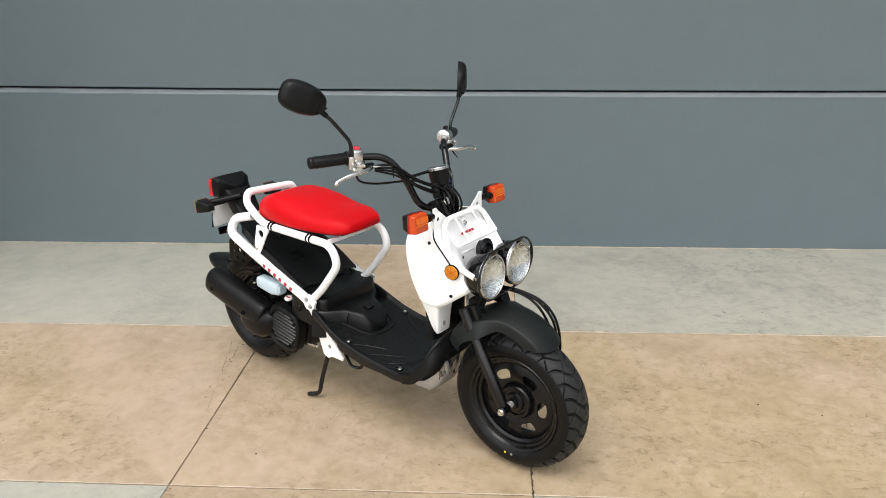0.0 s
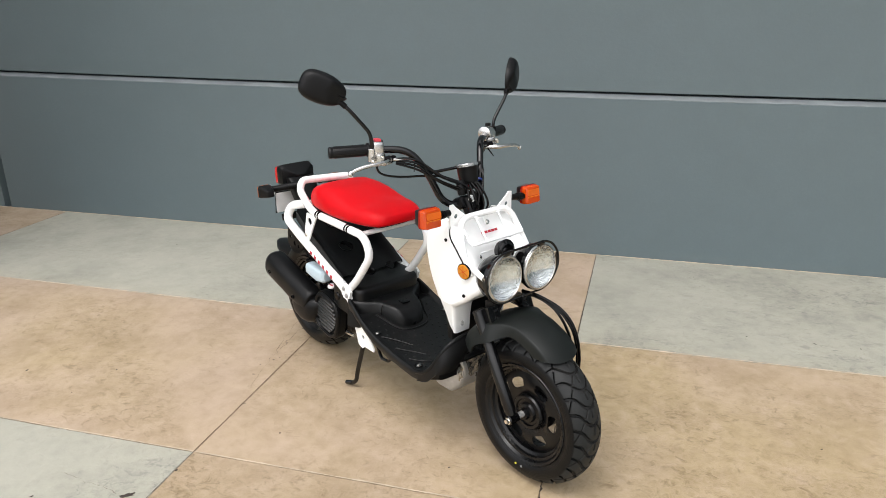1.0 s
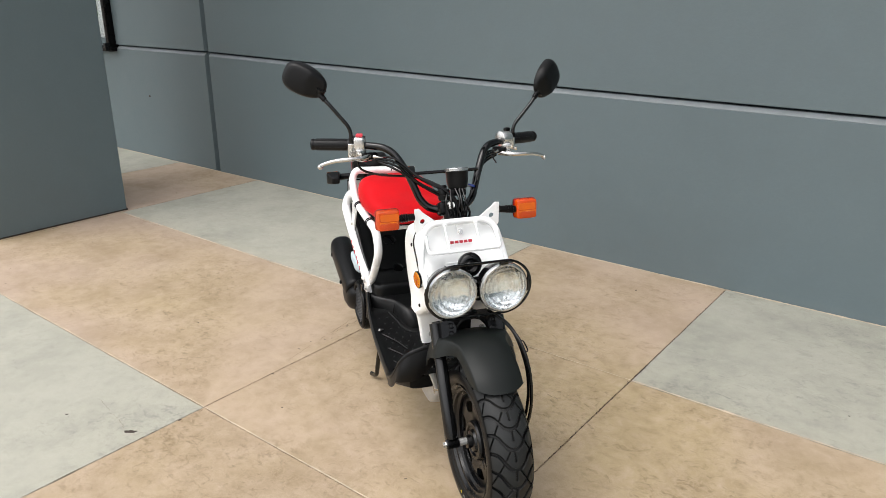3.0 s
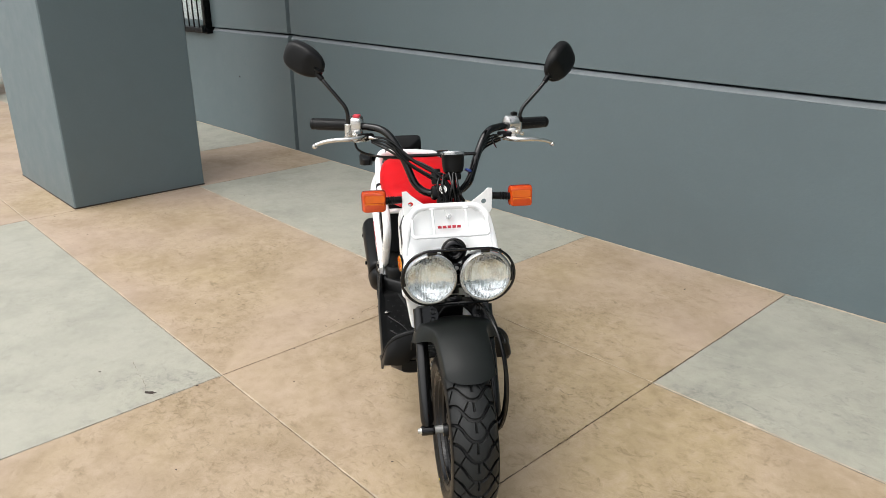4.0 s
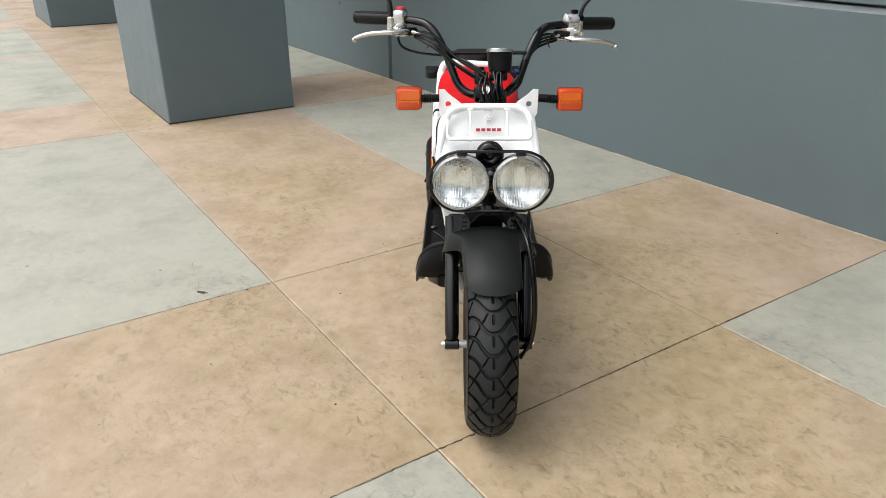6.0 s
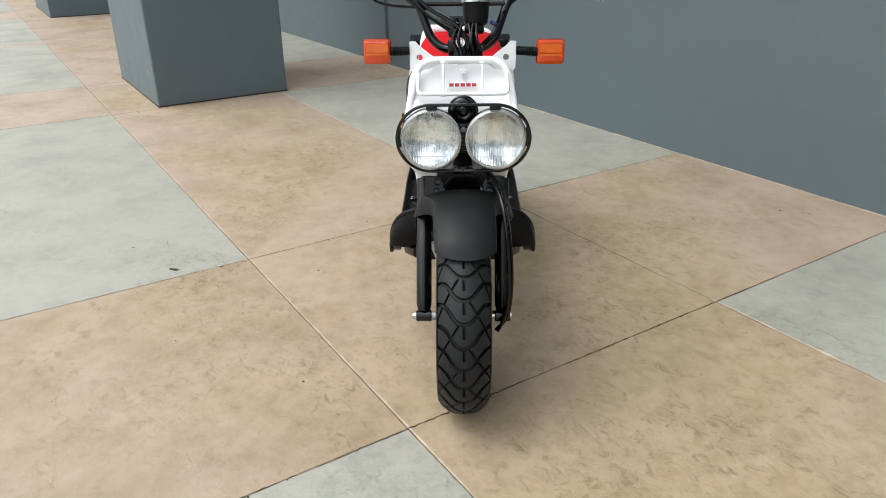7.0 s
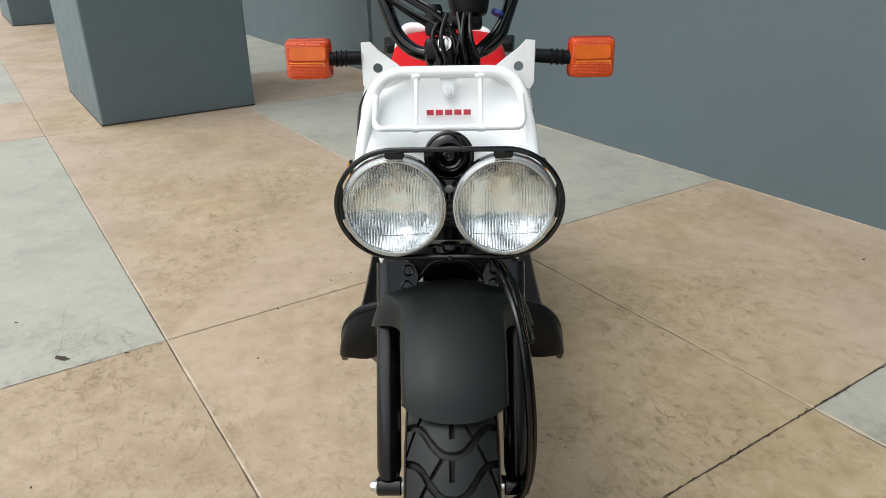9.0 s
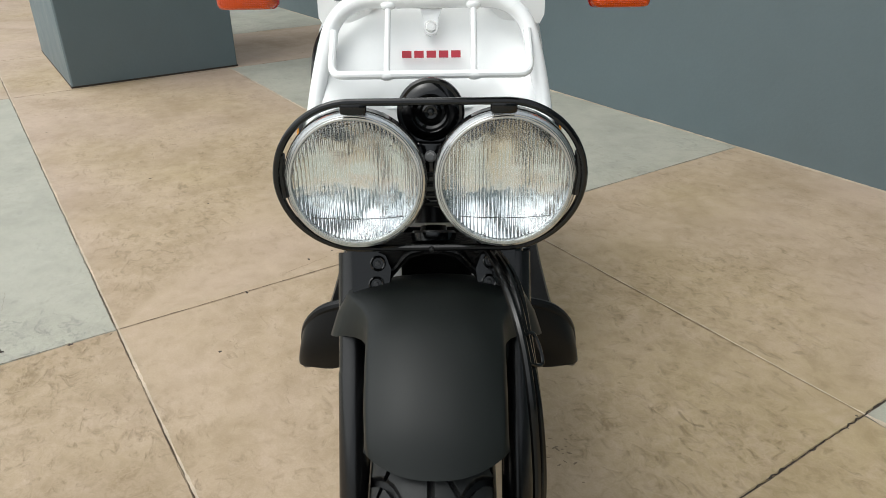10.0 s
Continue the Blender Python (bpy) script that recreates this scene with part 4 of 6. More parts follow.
# front rack
rack_pts = [(-0.15, -0.136, 0.675), (-0.195, -0.129, 0.745), (-0.232, -0.107, 0.830), (-0.232, 0.104, 0.830), (-0.195, 0.124, 0.745), (-0.15, 0.130, 0.675)]
rack = part("front_rack", sweep(fillet(rack_pts, 0.045, 8), 0.0095, 12), WHITE, scooter, "white tubular front rack")
part("rack_rail", sweep(fillet([(-0.210, -0.108, 0.800), (-0.182, -0.110, 0.765), (-0.170, -0.104, 0.760), (-0.170, 0.104, 0.760), (-0.182, 0.110, 0.765), (-0.210, 0.108, 0.800)], 0.012, 5), 0.0045, 10), WHITE, rack)
for s in (-1, 1):
    part("rack_rod", rod((-0.230, s * 0.048, 0.829), (-0.171, s * 0.048, 0.760), 0.0033), WHITE, rack)
    for x, z in ((-0.226, 0.825), (-0.171, 0.759)):
        part("weld", ring_loft([((x + 0.001, s * 0.048 + dy * 0.0085, z), (0.0052 * q, 0, 0), (0, 0, 0.0052 * q)) for dy, q in ((-1, 0.15), (-0.85, 0.6), (-0.5, 0.92), (0, 1.0), (0.5, 0.92), (0.85, 0.6), (1, 0.15))], 14), WHITE, rack, sharp=70)
m = aim((-0.226, 0, 0.800), (0.93, 0, 0.36), (0, 0, 1))
part("rack_tab", plate([(0.024, -0.013), (0.024, 0.013), (0.010, 0.0085), (0.0, 0.0085), (-0.007, 0.006), (-0.010, 0), (-0.007, -0.006), (0, -0.0085), (0.010, -0.0085)], 0.004, m), WHITE, rack)
part("rack_bolt", bolt(m @ Vector((0.0, 0, 0.002)), (0.93, 0, 0.36), 0.006, 0.006), ZINC, rack)
for s in (-1, 1):
    ear = [(-0.131, 0.872), (-0.117, 0.873), (-0.107, 0.862), (-0.060, 0.826), (-0.080, 0.805), (-0.126, 0.800), (-0.131, 0.81)]
    m = Matrix(((0, 0, 1, -0.250), (1, 0, 0, 0), (0, 1, 0, 0), (0, 0, 0, 1)))
    part("rack_ear", plate([(y * -s, z) for y, z in ear], 0.004, m, holes=[(s * 0.107, 0.834, 0.0075)]), WHITE, rack, "white steel ear with a hole")

# indicators
def rounded(w, h, r, seg=4):
    """The outline of a rectangle with rounded corners."""
    out = []
    for cx, cy, a0 in ((w / 2 - r, h / 2 - r, 0), (r - w / 2, h / 2 - r, 90), (r - w / 2, r - h / 2, 180), (w / 2 - r, r - h / 2, 270)):
        out += [(cx + r * math.cos(radians(a0 + 90 * k / seg)), cy + r * math.sin(radians(a0 + 90 * k / seg))) for k in range(seg + 1)]
    return out


def indicator(name, at, s, size, lens_x, mat_lens, stalk_to, tilt=0.0):
    ob = tagged(new(name), "amber turn indicator on a black rubber stalk")
    ob.parent = scooter
    x, y, z = at
    part("stalk", rod(stalk_to, (x, y - s * size[1] * 0.45, z), 0.0105 if lens_x > 0 else 0.0140, 16), BLACK_SATIN, ob)
    for k in range(3):
        d = Vector(stalk_to).lerp(Vector((x, y - s * size[1] * 0.45, z)), 0.45 + 0.15 * k)
        part("stalk_ring", lathe([(0.0105, -0.0022), (0.0125, -0.001), (0.0125, 0.001), (0.0105, 0.0022)], aim(d, (0, s, 0)), 16), BLACK_SATIN, ob)
    part("housing", box((size[1], size[2], 0.030 if lens_x > 0 else 0.066), aim((x - lens_x * (0.024 if lens_x > 0 else 0.036), y, z), (-lens_x, 0, 0), (0, 1, 0)), 0.006, 3, taper=(0.78, 0.78) if lens_x > 0 else (0.5, 0.5)), BLACK_PLASTIC, ob)
    deep = 1.0 if lens_x > 0 else 0.14
    hy, hz, fit = size[1] / 2, size[2] / 2, 1.0 if lens_x > 0 else 0.92
    secs = [((x + lens_x * deep * dx, y, z - dz), (0, hy * k * fit, 0), (lens_x * deep * lean, 0, hz * k * fit)) for dx, k, dz, lean in ((-0.008, 1.0, 0, 0), (0.004, 0.995, 0, 0), (0.010, 0.97, 0, -0.001), (0.0145, 0.92, 0.0005, -0.002), (0.0172, 0.84, 0.001, -0.003), (0.0182, 0.70, 0.001, -0.003))]
    lens = part("lens", ring_loft(secs, 56, 9.0), mat_lens, ob, "amber ribbed lens", sharp=20)
    part("lamp_reflector", box((size[1] * 0.9, size[2] * 0.9, 0.002), aim((x - lens_x * 0.010, y, z), (lens_x, 0, 0), (0, 1, 0)), 0), PLATE_WHITE, ob)
    if lens_x > 0:
        part("lens_rim", ring_loft([((x + dx, y, z), (0, hy * k, 0), (0, 0, hz * k)) for dx, k in ((-0.011, 1.0), (-0.0105, 1.035), (-0.004, 1.035), (-0.003, 1.0))], 56, 9.0), AMBER_RIM, lens, "deep red-orange lens edge")
        # paler plate stands for reflected sky, brighter ribs for the glow below it
        tilted = aim((x + 0.0177, y - s * size[1] * 0.03, z + size[2] * 0.185), (1, 0, 0.16), (0, 1, 0))
        part("lens_reflection", plate([(u * size[1] * 0.80, v * size[2]) for u, v in rounded(1.0, 0.34, 0.08)], 0.0018, tilted), AMBER_SKY, lens, "smooth pale amber plate painting the sky's reflection")
        for k in range(7):
            rib = rod((x + 0.0178, y - size[1] * 0.39, z - size[2] * (0.05 + 0.051 * k)), (x + 0.0178, y + size[1] * 0.39, z - size[2] * (0.05 + 0.051 * k)), 0.0012, 8)
            part("lens_rib", rib, AMBER_GLOW, lens)
    return ob


for s in (-1, 1):
    indicator("front_indicator", (-0.247, s * (0.211 if s < 0 else 0.216), 0.849 if s < 0 else 0.846), s, (0, 0.067, 0.058), 1, AMBER, (-0.252, s * 0.132, 0.849))
    indicator("rear_indicator", (-1.395, s * 0.170, 0.703), s, (0, 0.060, 0.055), -1, AMBER_REAR, (-1.30, s * 0.045, 0.730))

# handlebar
bars = tagged(new("handlebar"), "black tubular handlebar with grips, levers and mirrors")
bars.parent = scooter
BAR_R = [(-0.518, -0.371, 1.025), (-0.462, -0.238, 1.026), (-0.410, -0.158, 1.022), (-0.374, -0.116, 0.955), (-0.350, -0.082, 0.866), (-0.338, -0.055, 0.843), (-0.325, -0.02, 0.840)]
BAR_L = [(-0.540, 0.370, 1.003), (-0.482, 0.238, 1.010), (-0.420, 0.150, 1.008), (-0.378, 0.114, 0.948), (-0.350, 0.084, 0.862), (-0.338, 0.055, 0.842), (-0.325, 0.02, 0.840)]
part("bar", sweep(fillet(BAR_R + BAR_L[::-1], 0.05, 7), 0.0112, 14), BLACK_PAINT, bars)
part("cross_bar", rod((-0.372, -0.108, 0.947), (-0.372, 0.108, 0.947), 0.0052), BLACK_PAINT, bars)
part("bar_clamp", box((0.05, 0.075, 0.04), pose(-0.322, 0, 0.845, 0, -24, 0), 0.010), BLACK_SATIN, bars)
for s in (-1, 1):
    a, b = (Vector(q) for q in (BAR_R if s < 0 else BAR_L)[:2])
    d = (b - a)
    prof = [(0.008, -0.005), (0.0160, -0.004), (0.0178, -0.001), (0.0178, 0.004), (0.0168, 0.006), (0.0168, 0.009), (0.0174, 0.011), (0.0176, 0.060), (0.0174, 0.104), (0.0168, 0.107), (0.0172, 0.110), (0.0215, 0.112), (0.0222, 0.115), (0.0218, 0.119), (0.013, 0.120)]
    grip = part("grip", lathe(prof, aim(a, d), 30), GRIP_RUBBER, bars, "black rubber grip with fine ribs along it")
    for k in range(10):
        x_, y_ = 0.0176 * math.cos(k * 0.628), 0.0176 * math.sin(k * 0.628)
        part("grip_rib", rod(aim(a, d) @ Vector((x_, y_, 0.012)), aim(a, d) @ Vector((x_, y_, 0.104)), 0.0009, 6), GRIP_RUBBER, grip)
    sw = tagged(new("switch_box"), "pale cast switch box")
    sw.parent = bars
    c = Vector((-0.457, -0.240, 1.028) if s < 0 else (-0.484, 0.243, 1.014))
    sx, sz = (0, 0) if s < 0 else (-0.028, -0.014)
    along = aim(c, (0.35, -s, 0), (0, 0, 1))
    if s < 0:
        part("switch_body", box((0.052, 0.044, 0.036), along, 0.009, 3, taper=(0.92, 0.9)), SILVER, sw)
        part("switch_seam", box((0.053, 0.001, 0.037), along, 0), SLAT_GREY, sw)
        part("stop_switch", box((0.009, 0.024, 0.020), along @ pose(0.0275, 0.0, 0), 0.003), RED_SWITCH, sw, "red stop switch")
        part("start_switch", box((0.010, 0.008, 0.012), along @ pose(-0.008, -0.024, 0), 0.002), SLAT_GREY, sw)
    else:
        part("switch_body", lathe([(0.018, -0.02), (0.025, -0.016), (0.026, 0.008), (0.024, 0.018), (0.012, 0.023)], along, 26), SILVER, sw)
        part("switch_lever", box((0.012, 0.016, 0.02), along @ pose(0.028, 0, -0.01), 0.004), BLACK_SATIN, sw)
    part("perch", box((0.03, 0.028, 0.032), pose(-0.440 + sx, s * 0.244, 1.002 + sz, 8, 0, -s * 15), 0.006), SILVER, sw, "cast lever perch")
    part("stem_clamp", rod((-0.450 + sx * 1.07, s * 0.267, 0.995 + sz * 1.1), (-0.450 + sx * 1.07, s * 0.267, 1.034 + sz * 1.1), 0.0115, 16, bev=0.002), SILVER, sw, "cast mirror clamp")
    for q, (dx, dy, dz) in enumerate(((0.014, -0.018, -0.010), (0.022, 0.008, 0.006), (0.004, 0.030, -0.004))):
        part("perch_bolt", bolt((-0.440 + sx + dx, s * (0.244 + dy), 1.002 + sz + dz), (0.9, 0, 0.3 - 0.4 * q), 0.0048, 0.007), ZINC, sw)
    part("perch_arm", box((0.022, 0.046, 0.012), pose(-0.424 + sx, s * 0.232, 0.990 + sz, 0, 0, -s * 22), 0.004), SILVER, sw)
    part("perch_block", box((0.024, 0.046, 0.02), pose(-0.430 + sx, s * 0.216, 0.997 + sz, 0, 0, -s * 20), 0.005), BLACK_SATIN, sw)
    part("cable_nut", rod((-0.423 + sx, s * 0.207, 0.996 + sz), (-0.410 + sx, s * 0.180, 0.994 + sz), 0.005), SILVER, sw)
    lv = spline([(x + sx, s * y, z + sz * 1.8) for x, y, z in ((-0.428, 0.212, 0.999), (-0.400, 0.245, 0.998), (-0.394, 0.285, 0.998), (-0.402, 0.325, 0.994), (-0.412, 0.356, 0.985), (-0.416, 0.368, 0.977))], 5)
    n = len(lv)
    part("brake_lever", sweep(lv, [0.0075 - 0.0028 * i / n if i < n - 4 else 0.0066 for i in range(n)], 12, flat=0.8), SILVER, bars, "polished aluminium brake lever")
    part("lever_ball", lathe([(0.002, -0.008), (0.0065, -0.005), (0.0085, 0), (0.0065, 0.005), (0.002, 0.008)], aim(lv[-1], (0, s, -0.3)), 16), SILVER, bars)
    # mirror
    mr = tagged(new("mirror"), "black rear-view mirror on a bent stem")
    mr.parent = bars
    if s < 0:
        stem = [(-0.450, -0.266, 1.022), (-0.450, -0.267, 1.078), (-0.466, -0.325, 1.150), (-0.484, -0.348, 1.178)]
        c, long_ax, nrm = Vector((-0.508, -0.388, 1.216)), Vector((-0.50, -0.78, 0.40)), Vector((0.82, -0.55, 0.06))
        a_, b_ = 0.069, 0.046
    else:
        stem = [(-0.480, 0.270, 1.006), (-0.480, 0.271, 1.055), (-0.496, 0.343, 1.127), (-0.508, 0.363, 1.150)]
        c, long_ax, nrm = Vector((-0.529, 0.409, 1.191)), Vector((-0.42, 0.66, 0.61)), Vector((0.82, 0.56, 0.04))
        a_, b_ = 0.066, 0.052
    part("mirror_stem", sweep(fillet(stem, 0.02, 6), 0.0058, 12), BLACK_PAINT, mr)
    part("stem_boot", rod(Vector(stem[-1]) - Vector((stem[-1][0] - stem[-2][0], stem[-1][1] - stem[-2][1], stem[-1][2] - stem[-2][2])) * 0.6, stem[-1], 0.0085, 14, bev=0.002), BLACK_SATIN, mr)
    part("stem_nut", lathe([(0.010, 0), (0.010, 0.014)], aim((stem[0][0], stem[0][1], 1.018), (0, 0, 1)), 6), BLACK_SATIN, mr)
    long_ax.normalize()
    nrm = (nrm - long_ax * nrm.dot(long_ax)).normalized()
    short = nrm.cross(long_ax)
    secs = []
    for h, k in ((-0.0125, 0.96), (-0.012, 1.0), (-0.006, 1.0), (0.002, 0.970), (0.009, 0.905), (0.0145, 0.82), (0.0172, 0.73), (0.0182, 0.58), (0.0188, 0.42), (0.0192, 0.24), (0.0194, 0.03)):
        secs.append((c + nrm * h, long_ax * a_ * k, short * b_ * k))
    shell = ring_loft(secs, 56, 3.0)
    for v in shell.verts:
        u = (v.co - c).dot(long_ax) / a_
        w_ = (v.co - c).dot(short)
        v.co -= short * w_ * 0.26 * max(0.0, -u) ** 1.3
        # the end by the stem slopes off from a crease
        v.co -= nrm * max(0.0, (v.co - c).dot(nrm)) * min(0.8, max(0.0, (-0.30 - u) * 1.5))
    part("mirror_shell", shell, BLACK_PLASTIC, mr, sharp=60)
    neck = c - long_ax * a_ * 0.86
    part("mirror_neck", sweep([Vector(stem[-1]).lerp(neck, k) for k in (-0.5, 0.3, 1.0)], [0.0065, 0.009, 0.016], 16), BLACK_PLASTIC, mr)
    part("mirror_glass", ring_loft([(c - nrm * 0.0125, long_ax * a_ * 0.88, short * b_ * 0.78), (c - nrm * 0.0131, long_ax * a_ * 0.87, short * b_ * 0.77)], 36, 2.7), MIRROR, mr)

# instrument, lock, cables
m = aim((-0.345, 0.034, 0.905), (-0.22, 0, 0.97))
meter = part("speedometer", lathe([(0.018, -0.012), (0.029, -0.004), (0.0325, 0.012), (0.034, 0.045), (0.0355, 0.047), (0.0355, 0.052), (0.032, 0.053)], m, 36), BLACK_PLASTIC, bars, "black cup-shaped speedometer")
part("bezel", lathe([(0.0362, 0.046), (0.0366, 0.053), (0.034, 0.056), (0.031, 0.0545)], m, 36, cap=False), RING, meter, "bright speedometer rim")
part("dial_glass", lathe([(0.0315, 0.054), (0.016, 0.0555), (0.001, 0.056)], m, 36), BLACK_PAINT, meter)
part("meter_bracket", box((0.03, 0.05, 0.02), pose(-0.335, 0.03, 0.888, 0, -15, 0), 0.005), BLACK_SATIN, bars)
part("ignition_lock", lathe([(0.012, 0), (0.014, 0.006), (0.014, 0.04), (0.012, 0.046)], aim((-0.315, -0.022, 0.872), (-0.25, 0, 0.97)), 20), BLACK_PLASTIC, bars)
part("clamp_bolt", bolt((-0.292, -0.006, 0.862), (0.9, -0.2, 0.4), 0.009, 0.008), ZINC, bars)
rng = random.Random(4)
j = lambda a: rng.uniform(-a, a)
for k in range(4):
    pts = [(-0.420, -0.200, 0.998 - 0.005 * k), (-0.385 + 0.004 * k, -0.148, 0.992 - 0.010 * k), (-0.345, -0.085 + j(0.006), 0.943 - 0.009 * k), (-0.306, -0.014 + j(0.006), 0.905 - 0.008 * k), (-0.288, 0.010 + 0.006 * k, 0.865), (-0.272 - 0.005 * k, 0.008 + 0.010 * k, 0.80)]
    part("cable", sweep(spline(pts, 7), 0.0036, 8), CABLE, bars)
    pts = [(-0.448, 0.200, 0.984 - 0.005 * k), (-0.405, 0.150 - 0.003 * k, 0.985 - 0.010 * k), (-0.368 + 0.004 * k, 0.108 + j(0.005), 0.925), (-0.340 + 0.004 * k, 0.078 + j(0.006), 0.875), (-0.300, 0.045 + j(0.006), 0.845), (-0.272 - 0.006 * k, 0.036 + j(0.008), 0.80)]
    part("cable", sweep(spline(pts, 7), 0.0036, 8), CABLE, bars)
part("cable", sweep(spline([(-0.452, -0.250, 0.99), (-0.448, -0.240, 0.955), (-0.420, -0.19, 0.940), (-0.36, -0.08, 0.935), (-0.31, -0.01, 0.905)], 8), 0.0035, 8), CABLE, bars)
for k in range(6):
    x, y = -0.296 + 0.010 * (k % 2), -0.012 + 0.0105 * k
    part("cable", sweep(spline([(x - 0.02, y + j(0.008), 0.905), (x + 0.014, y + j(0.014), 0.875), (x + 0.016, y + j(0.010), 0.835), (x - 0.004, y + j(0.006), 0.79)], 6), 0.0036, 8), CABLE, bars)
for y0, z0, w_ in ((-0.15, 0.985, -0.5), (0.16, 0.985, 0.4)):
    part("cable_tie", sweep([(-0.39, y0, z0), (-0.375, y0 + w_ * 0.03, z0 - 0.025)], [0.003, 0.0015], 6), CABLE, bars)
part("blue_tie", lathe([(0.0122, -0.003), (0.0122, 0.003)], aim((-0.352, 0.082, 0.900), (-0.3, 0.4, 0.85)), 16), BLUE_TIE, bars, "small blue cable band")
hose = [[(-0.115, 0.05, 0.590), (-0.05, 0.070, 0.582), (0.025, 0.088, 0.552), (0.070, 0.098, 0.490), (0.082, 0.105, 0.39), (0.055, 0.104, 0.29), (0.01, 0.088, 0.205)],
        [(-0.12, 0.058, 0.582), (-0.05, 0.082, 0.572), (0.015, 0.094, 0.540), (0.058, 0.106, 0.475), (0.066, 0.113, 0.37), (0.038, 0.108, 0.265), (-0.02, 0.085, 0.19)],
        [(-0.12, 0.066, 0.576), (-0.06, 0.09, 0.562), (0.0, 0.099, 0.528), (0.040, 0.109, 0.455), (0.044, 0.112, 0.36), (0.020, 0.106, 0.275), (-0.02, 0.075, 0.24)]]
for h in hose:
    part("brake_cable", sweep(spline(h, 8), 0.0045, 8), CABLE, fork)
part("cable_clip", sweep(spline([(0.028, 0.088, 0.545), (0.040, 0.096, 0.528), (0.034, 0.110, 0.522), (0.018, 0.102, 0.545)], 6, closed=True), 0.002, 6, closed=True), BLACK_PAINT, fork)

# seat
SEAT = [(-1.150, 0.060, 0.708, 0.728), (-1.135, 0.092, 0.692, 0.750), (-1.10, 0.118, 0.687, 0.778), (-1.04, 0.134, 0.684, 0.798), (-0.97, 0.142, 0.682, 0.795), (-0.91, 0.143, 0.681, 0.785), (-0.85, 0.139, 0.681, 0.775), (-0.79, 0.131, 0.682, 0.767), (-0.74, 0.124, 0.684, 0.761), (-0.695, 0.114, 0.687, 0.754), (-0.66, 0.098, 0.691, 0.743), (-0.640, 0.075, 0.70, 0.728)]
bm = bmesh.new()
rings = []
xs = [SEAT[0][0] + (SEAT[-1][0] - SEAT[0][0]) * k / 44 for k in range(45)]
for x in xs:
    hw, z0, z1 = lerp(SEAT, x)
    dish = 0.013 * math.exp(-((x + 0.81) / 0.065) ** 2)
    prof = [(0, 0), (0.6, 0.0), (0.90, 0.02), (0.985, 0.12), (1.0, 0.28), (1.0, 0.50), (0.955, 0.73), (0.87, 0.87), (0.75, 0.94), (0.58, 0.98), (0.32, 0.997), (0.0, 1.0)]
    pts = [(k * hw, z0 + (z1 - z0) * q - dish * max(0, q - 0.7) / 0.3 * (1 if k > 0.4 else 0.1)) for k, q in prof]
    ring = pts + [(-a, b) for a, b in pts[-2:0:-1]]
    rings.append([bm.verts.new((x, a, b)) for a, b in ring])
skin(bm, rings)
for _ in range(2):
    bmesh.ops.smooth_vert(bm, verts=bm.verts, factor=0.4, use_axis_x=True, use_axis_y=True, use_axis_z=True)
for v in bm.verts:
    v.co.x = v.co.x if v.co.x < -0.82 else -0.82 + (v.co.x + 0.82) * 0.89
    v.co.z = 0.69 + (v.co.z - 0.69) * 0.93
part("seat", bm, RED_VINYL, scooter, "red vinyl saddle", sharp=80)
part("seat_base", ring_loft([((x, 0, 0.684), (0, hw * 0.90, 0), (0, 0, 0.009)) for x, hw in ((-1.12, 0.10), (-1.0, 0.134), (-0.84, 0.130), (-0.76, 0.108), (-0.715, 0.08))], 24, 4), BLACK_PLASTIC, scooter)

